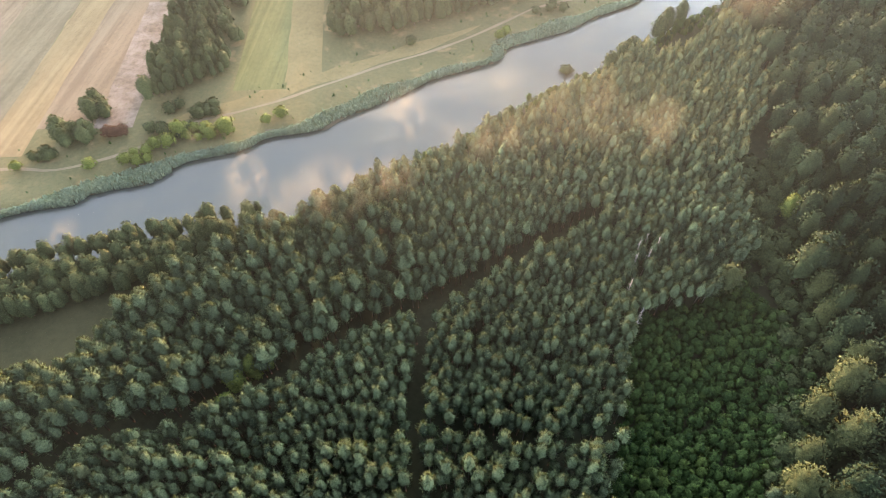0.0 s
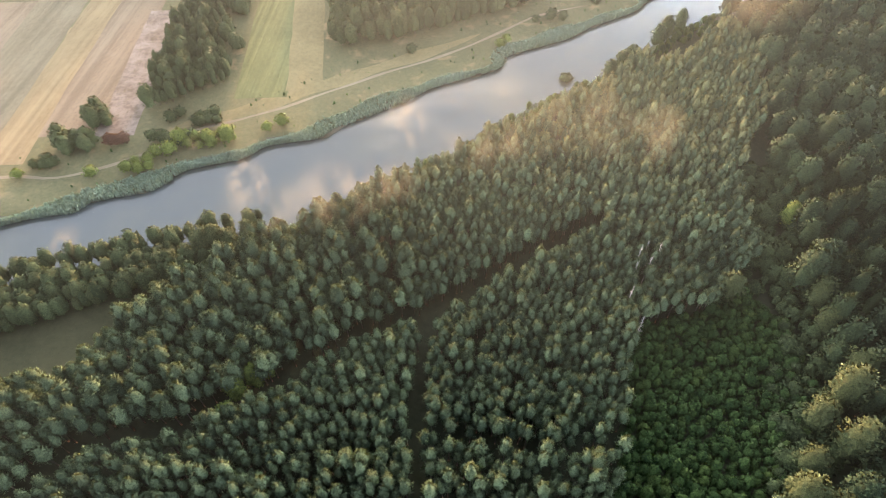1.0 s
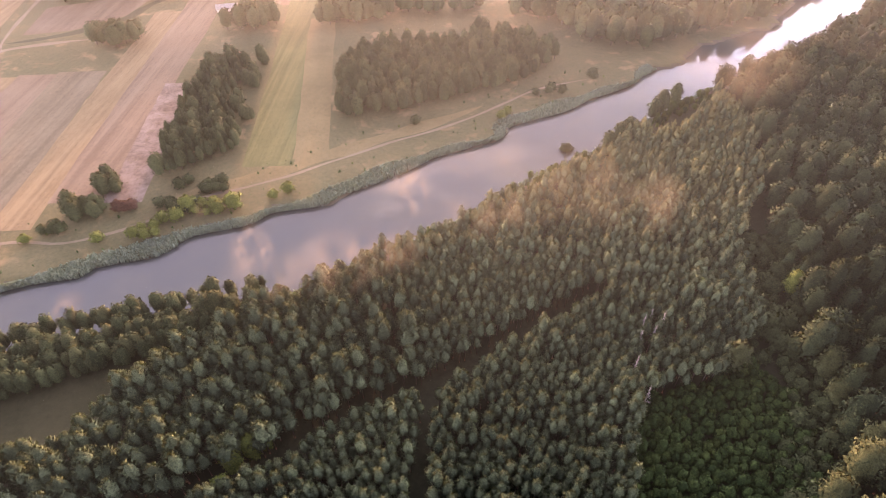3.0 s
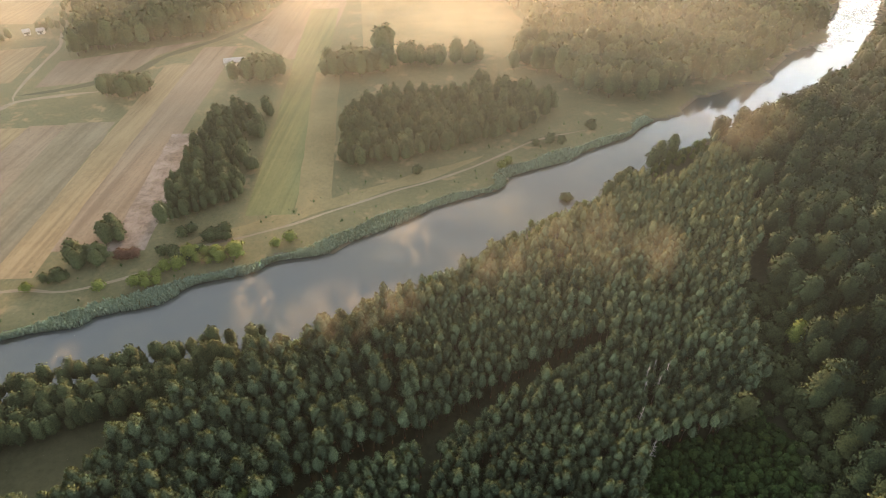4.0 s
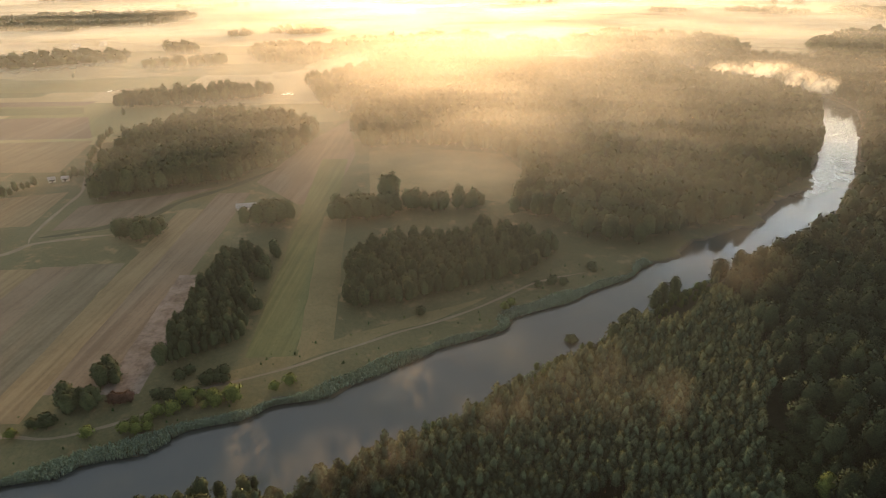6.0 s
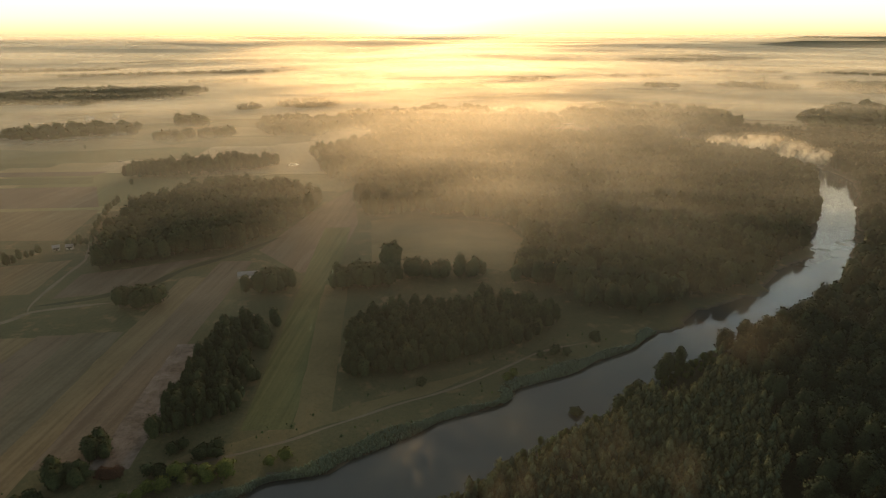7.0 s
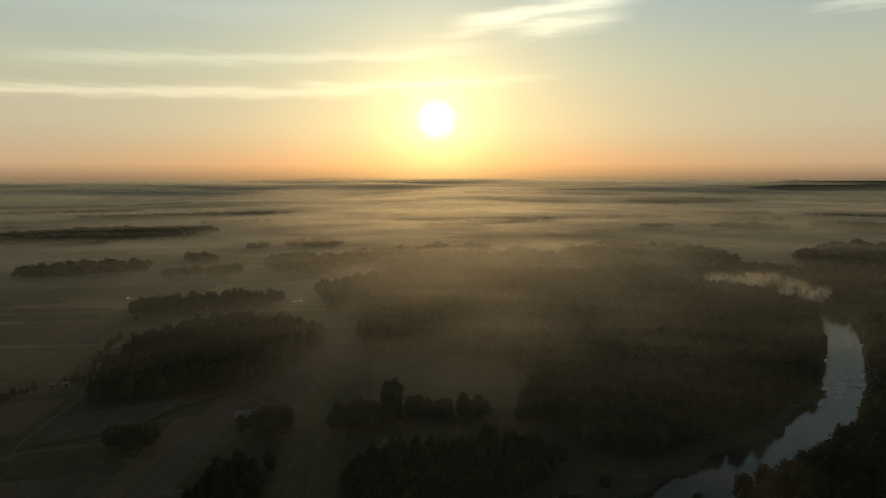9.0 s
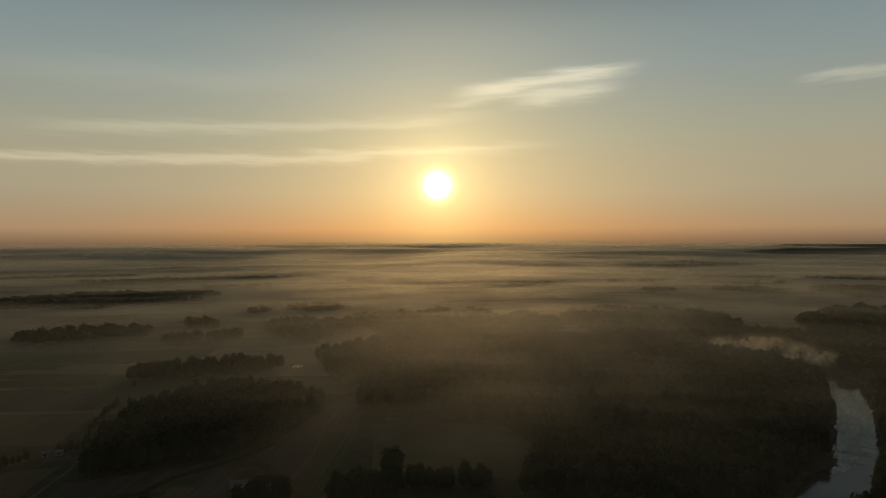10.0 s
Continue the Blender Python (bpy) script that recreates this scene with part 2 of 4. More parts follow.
def farland():
    """Far patchwork of fields: one colour a parcel."""
    m, nt = material("far_fields")
    pos = nt_node(nt, "ShaderNodeNewGeometry").outputs["Position"]
    vor = nt_node(nt, "ShaderNodeTexVoronoi", {"Vector": scaled(nt, pos, (0.0065, 0.011, 0.0)), "Scale": 1.0, "Randomness": 0.8}, distance="CHEBYCHEV")
    rnd = nt_node(nt, "ShaderNodeSeparateColor", {0: vor.outputs["Color"]}).outputs
    col = mixc(nt, smooth(nt, rnd[0], 0.3, 0.6), (0.34, 0.27, 0.15), (0.16, 0.16, 0.075))
    col = mixc(nt, smooth(nt, rnd[1], 0.6, 0.8), col, (0.42, 0.34, 0.22))
    col = mixc(nt, mth(nt, "MULTIPLY", noise_tex(nt, pos, 0.05, 4.0), 0.5), col, (0.12, 0.11, 0.06))
    bs = nt_node(nt, "ShaderNodeBsdfPrincipled", {"Base Color": col, "Roughness": 0.95})
    bs.inputs["Specular IOR Level"].default_value = 0.1
    finish(nt, bs.outputs[0])
    return m


FARLAND = farland()
WATER = water_material()
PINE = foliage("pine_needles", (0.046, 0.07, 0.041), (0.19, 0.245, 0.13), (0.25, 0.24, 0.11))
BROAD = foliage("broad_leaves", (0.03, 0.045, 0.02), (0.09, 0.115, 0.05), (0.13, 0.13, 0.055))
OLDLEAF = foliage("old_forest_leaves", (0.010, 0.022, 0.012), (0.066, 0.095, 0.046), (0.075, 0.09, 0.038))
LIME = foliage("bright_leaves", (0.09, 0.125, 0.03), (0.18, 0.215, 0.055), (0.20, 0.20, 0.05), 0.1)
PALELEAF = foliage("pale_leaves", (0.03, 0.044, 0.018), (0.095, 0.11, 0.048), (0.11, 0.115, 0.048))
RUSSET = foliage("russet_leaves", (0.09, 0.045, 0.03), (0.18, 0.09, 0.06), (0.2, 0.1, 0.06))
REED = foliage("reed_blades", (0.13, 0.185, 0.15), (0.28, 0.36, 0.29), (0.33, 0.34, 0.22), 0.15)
BARK = plain("bark", (0.05, 0.04, 0.03), (0.13, 0.10, 0.075), 1.5, 0.95)
DEADWOOD = plain("dead_wood", (0.25, 0.22, 0.19), (0.42, 0.38, 0.33), 1.5, 0.9)

# ---- plan of the river ----
FAR_BANK = [(-420, -20), (-260, 75), (-180, 118), (-138, 135), (-119, 139), (-115, 143), (-96, 148), (-88, 156), (-70, 161), (-62, 167), (-45, 170), (-37, 176), (-14, 189), (-3, 197), (23, 208), (29, 217), (55, 228),
            (68, 237), (89, 248), (101, 259), (122, 268), (130, 279), (165, 298), (185, 306), (197, 321), (226, 348), (249, 361), (267, 390), (316, 453), (353, 509), (387, 566), (394, 600), (388, 650), (358, 712), (300, 790)]
NEAR_BANK = [(-420, -75), (-260, 35), (-180, 90), (-125, 110), (-92, 117), (-61, 126), (-43, 131), (-28, 142), (-8, 151), (11, 164), (33, 182), (52, 192), (68, 202), (84, 215),
             (106, 231), (138, 249), (153, 252), (180, 273), (217, 297), (247, 329), (285, 373), (336, 440), (372, 491), (402, 530), (424, 575), (428, 640), (402, 715), (340, 810)]


def spline(pts, step=3.0):
    """A smooth line through plan points (Catmull-Rom), sampled about every step metres."""
    p = np.array([pts[0], *pts, pts[-1]], float)
    out = []
    for i in range(1, len(p) - 2):
        k = max(2, int(np.linalg.norm(p[i + 1] - p[i]) / step))
        t = (np.arange(k) / k)[:, None]
        a, b, c, d = p[i - 1], p[i], p[i + 1], p[i + 2]
        out.append(0.5 * (2 * b + (c - a) * t + (2 * a - 5 * b + 4 * c - d) * t * t + (3 * b - a - 3 * c + d) * t ** 3))
    return np.vstack([*out, p[-1:]])


def inside(poly, pts):
    """Which plan points lie inside a polygon."""
    poly, pts = np.asarray(poly, float), np.asarray(pts, float)
    x, y = pts[:, 0], pts[:, 1]
    res = np.zeros(len(pts), bool)
    px, py = poly[-1]
    for qx, qy in poly:
        if qy != py:
            res ^= ((qy > y) != (py > y)) & (x < (px - qx) * (y - qy) / (py - qy) + qx)
        px, py = qx, qy
    return res


def dist_line(line, pts):
    """Distance of plan points from a polyline."""
    line, pts = np.asarray(line, float), np.asarray(pts, float)
    best = np.full(len(pts), 1e9)
    for a, b in zip(line[:-1], line[1:]):
        ab = b - a
        t = np.clip(((pts - a) @ ab) / max(ab @ ab, 1e-9), 0, 1)
        best = np.minimum(best, np.hypot(*(pts - a - t[:, None] * ab).T))
    return best


def wobble(pts, scale, amount, seed=0):
    """Smooth pseudo-random offset of plan points."""
    x, y = pts[:, 0] / scale + seed, pts[:, 1] / scale - seed
    return amount * np.stack([np.sin(x * 1.7 + np.sin(y * 1.3)) + 0.6 * np.sin(y * 3.1 + x * 2.3), np.cos(y * 1.9 + np.sin(x * 1.1)) + 0.6 * np.sin(x * 2.9 - y * 2.2)], 1)


far_line, near_line = spline(FAR_BANK), spline(NEAR_BANK)
river_poly = np.vstack([far_line, near_line[::-1]])
GROUND_Z, EYE_Z = 0.8, 139.0


def bowl(x, y):
    """Height of the land: flat near by, rising gently to the skyline far off."""
    r = np.hypot(x, y)
    s = np.clip((r - 2600) / 2300, 0, 1)
    far = 2600 + s * 2300 * (1 + 6.5 * s * s)
    return np.where(r > 2600, EYE_Z - EYE_Z * r / far, 0.0)


def mesh_from(name, verts, faces, mats, mat_index=None, tint=None, smooth_faces=False, normals=None):
    me = bpy.data.meshes.new(name)
    verts = np.asarray(verts, np.float32)
    if isinstance(faces, np.ndarray):
        n, k = faces.shape
        me.vertices.add(len(verts))
        me.vertices.foreach_set("co", verts.ravel())
        me.loops.add(n * k)
        me.loops.foreach_set("vertex_index", faces.astype(np.int32).ravel())
        me.polygons.add(n)
        me.polygons.foreach_set("loop_start", np.arange(0, n * k, k, dtype=np.int32))
        me.update(calc_edges=True)
    else:
        me.from_pydata(verts.tolist(), [], faces)
    for m in mats:
        me.materials.append(m)
    if mat_index is not None:
        me.polygons.foreach_set("material_index", np.asarray(mat_index, np.int32))
    if tint is not None:
        me.attributes.new("tint", "FLOAT", "POINT").data.foreach_set("value", np.asarray(tint, np.float32))
    if smooth_faces:
        me.polygons.foreach_set("use_smooth", np.ones(len(me.polygons), bool))
    me.update()
    if normals is not None:
        me.polygons.foreach_set("use_smooth", np.ones(len(me.polygons), bool))
        me.normals_split_custom_set_from_vertices(np.asarray(normals, np.float32))
    return me


# ---- ground, water ----
def axis(lo, hi, step, end_lo, end_hi):
    mid = list(np.arange(lo, hi + step, step))
    up, d = [], step
    while (up[-1] if up else mid[-1]) < end_hi:
        d = min(d * 1.25, 260)
        up.append((up[-1] if up else mid[-1]) + d)
    dn, d = [], step
    while (dn[-1] if dn else mid[0]) > end_lo:
        d = min(d * 1.25, 260)
        dn.append((dn[-1] if dn else mid[0]) - d)
    return np.array(dn[::-1] + mid + up)


def build_ground():
    xs, ys = axis(-330, 460, 3.0, -4900, 4900), axis(-30, 830, 3.0, -4900, 4900)
    X, Y = np.meshgrid(xs, ys)
    p = np.stack([X.ravel(), Y.ravel()], 1)
    q = p + wobble(p, 9.0, 0.9)
    wet = inside(river_poly, q)
    z = np.where(wet, -1.6, GROUND_Z) + bowl(p[:, 0], p[:, 1])
    ny, nx = X.shape
    idx = np.arange(ny * nx).reshape(ny, nx)
    f = np.stack([idx[:-1, :-1], idx[:-1, 1:], idx[1:, 1:], idx[1:, :-1]], -1).reshape(-1, 4)
    cen = p[f].mean(1)
    wetf = wet[f].any(1)
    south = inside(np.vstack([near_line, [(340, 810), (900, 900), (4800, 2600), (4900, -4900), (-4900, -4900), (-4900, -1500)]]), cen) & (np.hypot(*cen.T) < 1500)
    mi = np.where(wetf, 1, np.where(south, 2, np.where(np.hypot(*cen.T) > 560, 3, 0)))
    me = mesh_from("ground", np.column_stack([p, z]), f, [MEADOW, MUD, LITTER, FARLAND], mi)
    return tagged(new("ground", me), "flat river valley floor of meadow grass and forest soil", "ground", kind="structure")


build_ground()


def sheet(name, outline, z, mat, label, category, kind="structure"):
    """A flat patch of ground cover or water with an outline in the plan."""
    v = [(x, y, z) for x, y in outline]
    me = mesh_from(name, v, [list(range(len(v)))], [mat])
    return tagged(new(name, me), label, category, kind=kind)


wl = np.array(near_line) + [6, -6]
fl = np.array(far_line) + [-6, 6]
k = min(len(wl), len(fl))
wi, fi = np.linspace(0, len(wl) - 1, k).astype(int), np.linspace(0, len(fl) - 1, k).astype(int)
wv = np.vstack([wl[wi], fl[fi]])
wf = np.array([(i, i + 1, k + i + 1, k + i) for i in range(k - 1)])
tagged(new("water", mesh_from("water", np.column_stack([wv, np.zeros(2 * k)]), wf, [WATER])), "calm grey river water mirroring the dawn sky", "river", kind="structure")


def ribbon(name, pts, width, z, mat, label, category):
    c = spline(pts, 4.0)
    c = c + wobble(c, 14.0, 0.35)
    t = np.gradient(c, axis=0)
    n = np.stack([-t[:, 1], t[:, 0]], 1) / np.linalg.norm(t, axis=1)[:, None]
    w = (width / 2 * (1 + 0.2 * np.sin(np.arange(len(c)) * 0.9)) * np.clip(np.minimum(np.arange(len(c)), len(c) - 1 - np.arange(len(c))) / 5, 0.05, 1))[:, None]
    v = np.vstack([c - n * w, c + n * w])
    k = len(c)
    f = np.array([(i, i + 1, k + i + 1, k + i) for i in range(k - 1)])
    return tagged(new(name, mesh_from(name, np.column_stack([v, np.full(2 * k, z)]), f, [mat])), label, category, kind="structure")


TRACK = [(-230, 120), (-185, 148), (-148, 156), (-129, 155), (-112, 160), (-100, 168), (-88, 177), (-74, 181), (-59, 187), (-47, 194), (-34, 201), (-17, 209), (2, 218), (21, 229), (46, 246), (72, 255)]
ribbon("track", TRACK, 1.3, GROUND_Z + 0.06, SAND, "pale sandy farm track along the river meadow", "track")
ribbon("track", [(-300, 240), (-250, 272), (-222, 290), (-215, 301), (-195, 308), (-172, 312)], 3.2, GROUND_Z + 0.07, SAND, "pale sandy lane joining a crossing between fields", "track")
ribbon("track", [(-216, 300), (-221, 312), (-224, 343), (-227, 380), (-240, 410)], 2.2, GROUND_Z + 0.075, SAND, "narrow sandy lane leading to a hedge", "track")
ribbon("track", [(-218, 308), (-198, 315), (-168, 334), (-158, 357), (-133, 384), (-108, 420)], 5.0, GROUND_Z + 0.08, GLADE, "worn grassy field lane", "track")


def field(name, x0, x1, y0, y1, lean, mat, label, z):
    """A strip of farmland from y0 to y1; x0 and x1 are its edges at y = 200, leaning with y."""
    ys = np.linspace(y0, y1, 14)
    j = np.random.RandomState(int(abs(x0) * 7) % 991).normal(0, 0.25, (2, 14))
    o = [(x0 + lean * (y - 200) + a, y) for y, a in zip(ys, j[0])] + [(x1 + 0.7 + lean * (y - 200) + a, y) for y, a in zip(ys[::-1], j[1])]
    return sheet(name, o, z + 0.0001 * (x0 + 300), mat, label, "field")


FZ = GROUND_Z + 0.03
field("field", -262, -220, 195, 275, 0.03, STRAW, "strip of pale mown stubble", FZ)
field("field", -220, -198, 180, 272, 0.02, WHEAT, "strip of ripe tan wheat", FZ)
field("field", -198, -179, 170, 274, 0.02, STRAW, "pale tan stubble strip", FZ)
field("field", -179, -157, 165, 276, 0.0, FALLOW, "grey fallow strip with wheel tracks", FZ)
field("field", -157, -143, 162, 345, 0.03, WHEAT, "narrow strip of golden wheat", FZ)
field("field", -143, -123, 176, 372, 0.03, STRAW, "pinkish stubble strip after mowing", FZ)
field("field", -124, -111, 175, 262, -0.02, CHALKY, "strip of broken pale stubble and litter", FZ)
field("field", -78, -59, 194, 440, -0.01, GREENCROP, "strip of green crop", FZ)
field("field", -59, -46, 198, 330, -0.05, GRASS_DRY, "strip of dry mown grass beside a grove", FZ)
sheet("field", [(-40, 362), (-10, 360), (30, 352), (44, 345), (60, 370), (66, 402), (56, 446), (20, 456), (-14, 470), (-46, 456)], FZ, GRASS_DRY, "mown dry meadow behind a tree row", "field")
sheet("field", [(-118, 392), (-84, 350), (-64, 350), (-56, 450), (-70, 560), (-92, 500)], FZ + 0.004, STRAW, "pale mown field beside the wood", "field")
sheet("field", [(-330, 320), (-230, 325), (-235, 380), (-290, 365)], FZ, WHEAT, "tan field beside the lane", "field")
sheet("field", [(-214, 318), (-190, 323), (-168, 340), (-162, 360), (-140, 384), (-196, 361), (-216, 354)], FZ, STRAW, "small mown field in a lane's fork", "field")
sheet("field", [(-230, 294), (-203, 282), (-176, 279), (-160, 284), (-160, 326), (-196, 307), (-215, 299)], FZ + 0.02, MEADOW, "green grass triangle beside the lane", "field")
ribbon("field", [(x - 2.2, y + 4.2) for x, y in TRACK[5:14]], 6.5, FZ + 0.012, GRASS_DRY, "band of dry grass along the sandy track", "field")
sheet("field", [(-420, 425), (-262, 420), (-275, 500), (-440, 495)], FZ, WHEAT, "broad pale wheat field", "field")
sheet("field", [(-470, 505), (-280, 508), (-318, 583), (-500, 578)], FZ, STRAW, "broad mown field", "field")
sheet("field", [(-520, 590), (-328, 595), (-341, 624), (-540, 620)], FZ, GREENCROP, "dark green crop field", "field")
sheet("field", [(-520, 628), (-345, 632), (-340, 652), (-430, 652), (-540, 650)], FZ, STRAW, "narrow mown field", "field")
sheet("field", [(-560, 668), (-414, 676), (-418, 700), (-570, 700)], FZ, GREENCROP, "dark green crop field", "field")
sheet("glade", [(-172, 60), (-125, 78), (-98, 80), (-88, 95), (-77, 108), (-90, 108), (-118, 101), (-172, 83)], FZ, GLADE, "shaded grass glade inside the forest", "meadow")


# ---- trees ----
def icosphere(sub):
    bm = bmesh.new()
    bmesh.ops.create_icosphere(bm, subdivisions=sub, radius=1.0)
    v = np.array([x.co[:] for x in bm.verts])
    f = np.array([[x.index for x in y.verts] for y in bm.faces])
    bm.free()
    return v, f


ICO2 = icosphere(2)


def profile(kind, h):
    """Crown radius (0 to 1) at the height h (0 to 1) of the crown."""
    if kind == "pine":
        return np.clip(np.power(np.sin(np.pi * np.clip(0.25 + 0.75 * h, 0, 1)), 0.8), 0.03, 1)
    if kind == "spire":
        return np.clip((1 - h) ** 0.8 * np.minimum(1, 0.5 + 4 * h), 0.03, 1)
    return np.clip(np.sqrt(np.clip(1 - (2 * h - 0.9) ** 2 / 1.25, 0, 1)), 0.05, 1)


def grow(kind, height, radius, base, leaves, leaf, seed, trunk=0.16, lobes=5, rough=0.9, limbs=4, body=0.84):
    """A tree as arrays: vertices, triangles, and which triangles are wood. Trunk and limbs taper; the crown is many small sprays round a darker core."""
    r = np.random.RandomState(seed)
    V, F, W = [], [], []

    def put(v, f, wood):
        F.append(np.asarray(f) + sum(len(a) for a in V))
        V.append(np.asarray(v, float))
        W.append(np.full(len(f), wood))

    def stick(a, b, ra, rb, n=5):
        a, b = np.array(a, float), np.array(b, float)
        d = (b - a) / np.linalg.norm(b - a)
        u = np.cross(d, [1, 0, 0] if abs(d[0]) < 0.8 else [0, 1, 0])
        u /= np.linalg.norm(u)
        w = np.cross(d, u)
        t = 2 * np.pi * np.arange(n) / n
        ring = np.cos(t)[:, None] * u + np.sin(t)[:, None] * w
        put(np.vstack([a + ra * ring, b + rb * ring]), [(i, (i + 1) % n, n + i) for i in range(n)] + [((i + 1) % n, n + (i + 1) % n, n + i) for i in range(n)], 1)

    lean = r.normal(0, 0.02, 2) * height
    top = np.array([lean[0], lean[1], height * 0.93])
    stick((0, 0, -0.3), top, trunk, trunk * 0.15)
    for i in range(limbs):
        h = base + (height - base) * (0.12 + 0.16 * i)
        a = r.uniform(0, 6.28)
        q = 0.75 * radius * profile(kind, np.array([(h - base) / (height - base)]))[0]
        stick((lean[0] * h / height, lean[1] * h / height, h - 0.3), (q * np.cos(a), q * np.sin(a), h + 0.25 * q), trunk * 0.4, trunk * 0.1, 3)
    ph = r.uniform(0, 6.28, 4)

    def lump(a, h):
        return 1 + 0.16 * np.sin(lobes * a + ph[0] + 5 * h) + 0.10 * np.sin(2 * a + ph[1] - 9 * h) + 0.08 * np.sin(13 * h + ph[2] + a)

    v, f = ICO2
    h = (v[:, 2] + 1) / 2
    a = np.arctan2(v[:, 1], v[:, 0])
    rr = body * radius * profile(kind, h) * lump(a, h) * (1 + r.normal(0, 0.07, len(v)))
    rr[np.hypot(v[:, 0], v[:, 1]) < 0.05] = 0
    core = np.column_stack([rr * np.cos(a) + lean[0] * h, rr * np.sin(a) + lean[1] * h, base + (height * 0.95 - base) * h + r.normal(0, 0.05 * radius, len(v))])
    put(core, f, 0)
    h = r.uniform(0, 1, leaves) ** 0.8
    a = np.arange(leaves) * 2.39996 + r.normal(0, 0.4, leaves)
    rad = radius * profile(kind, h) * lump(a, h) * r.uniform(0.72, 1.06, leaves)
    c = np.column_stack([rad * np.cos(a) + lean[0] * h, rad * np.sin(a) + lean[1] * h, base + (height - base) * h])
    nrm = np.column_stack([np.cos(a), np.sin(a), 0.35 + 0.9 * h]) + r.normal(0, 0.45, (leaves, 3))
    nrm /= np.linalg.norm(nrm, axis=1)[:, None]
    if kind == "round":
        way = nrm * 0.6 + r.normal(0, 0.6, (leaves, 3))
        wide = 0.55
    else:
        way = np.column_stack([np.cos(a), np.sin(a), 0.55 + 0.9 * h]) + r.normal(0, 0.3, (leaves, 3))
        wide = 0.36
    way /= np.linalg.norm(way, axis=1)[:, None]
    u = np.cross(nrm, way) + r.normal(0, 0.1, (leaves, 3))
    u /= np.linalg.norm(u, axis=1)[:, None]
    out = np.column_stack([np.cos(a), np.sin(a), 0.35 + 0.9 * h])
    u *= np.where(np.einsum("ij,ij->i", np.cross(way, u), out) < 0, -1.0, 1.0)[:, None]
    s = (leaf * r.uniform(0.6, 1.4, leaves))[:, None]
    spray = np.stack([c + u * s * wide - way * s * 0.4, c - u * s * wide - way * s * 0.4, c + way * s], 1).reshape(-1, 3)
    put(spray, np.arange(leaves * 3).reshape(-1, 3), 0)
    V, F, W = np.vstack(V), np.vstack(F), np.concatenate(W)
    # sprays catch the light as the round crown does, each with a turn of its own
    mid = np.array([0, 0, base + (height - base) * 0.3])
    N = (V - mid) / np.array([radius, radius, (height - base) * 0.6])
    N /= np.linalg.norm(N, axis=1)[:, None] + 1e-6
    N[:, 2] += 0.9
    N[len(V) - 3 * leaves:] += rough * np.repeat(nrm, 3, axis=0)
    N /= np.linalg.norm(N, axis=1)[:, None]
    return V, F, W, N


def scatter(poly, spacing, seed, jitter=0.3, keep=None, wob=0.0):
    """Plan points on a jittered grid inside a polygon."""
    r = np.random.RandomState(seed)
    poly = np.asarray(poly, float)
    lo, hi = poly.min(0), poly.max(0)
    gx, gy = np.meshgrid(np.arange(lo[0], hi[0], spacing), np.arange(lo[1], hi[1], spacing * 0.9))
    gx = gx + (np.arange(gx.shape[0]) % 2)[:, None] * spacing / 2
    p = np.stack([gx.ravel(), gy.ravel()], 1) + r.normal(0, spacing * jitter, (gx.size, 2))
    p = p[inside(poly, p + (wobble(p, 12, wob) if wob else 0))]
    return p if keep is None else p[keep(p)]


def woodland(name, pts, kinds, leaf_mat, label, seed, lo=0.85, hi=1.15, tint=(0.0, 0.6), warm=None):
    """Many trees, too many to count, as one object: each a turned and scaled copy of one of the kinds."""
    r = np.random.RandomState(seed)
    pick = r.randint(0, len(kinds), len(pts))
    ang, sc, ht = r.uniform(0, 6.28, len(pts)), r.uniform(lo, hi, len(pts)), r.uniform(0.88, 1.14, len(pts))
    tn = r.uniform(*tint, len(pts))
    if warm is not None:
        tn = np.clip(tn + warm(pts), 0, 1)
    V, F, W, T, N, base = [], [], [], [], [], 0
    for k, (v, f, w, nv) in enumerate(kinds):
        ix = np.nonzero(pick == k)[0]
        if not len(ix):
            continue
        ca, sa = np.cos(ang[ix])[:, None], np.sin(ang[ix])[:, None]
        s, hh = sc[ix][:, None], (sc[ix] * ht[ix])[:, None]
        x = (v[:, 0] * ca - v[:, 1] * sa) * s + pts[ix, 0][:, None]
        y = (v[:, 0] * sa + v[:, 1] * ca) * s + pts[ix, 1][:, None]
        zb = (GROUND_Z + bowl(pts[ix, 0], pts[ix, 1]))[:, None]
        z = v[:, 2] * hh + zb
        V.append(np.stack([x, y, z], -1).reshape(-1, 3))
        N.append(np.stack([nv[:, 0] * ca - nv[:, 1] * sa, nv[:, 0] * sa + nv[:, 1] * ca, nv[:, 2] + 0 * ca], -1).reshape(-1, 3))
        F.append((f[None] + (base + np.arange(len(ix)) * len(v))[:, None, None]).reshape(-1, 3))
        W.append(np.tile(w, len(ix)))
        T.append(np.repeat(tn[ix], len(v)))
        base += len(ix) * len(v)
    me = mesh_from(name, np.vstack(V), np.vstack(F), [leaf_mat, BARK], np.concatenate(W), np.concatenate(T), normals=np.vstack(N))
    return tagged(new(name, me), label, "forest", kind="stuff")


def tree_thing(name, arrays, leaf_mat, label, category, tint, group=""):
    """One tree or bush as a thing: an Empty at its foot with its trunk and its crown."""
    v, f, w, nv = arrays
    root = new(name)
    tagged(root, label, category, group)
    for part_name, sel, mat in (("trunk", w == 1, BARK), ("crown", w == 0, leaf_mat)):
        used, inv = np.unique(f[sel], return_inverse=True)
        me = mesh_from(part_name, v[used], inv.reshape(-1, 3), [mat], None, np.full(len(used), tint), normals=nv[used])
        ob = new(part_name, me)
        ob.parent = root
    return root


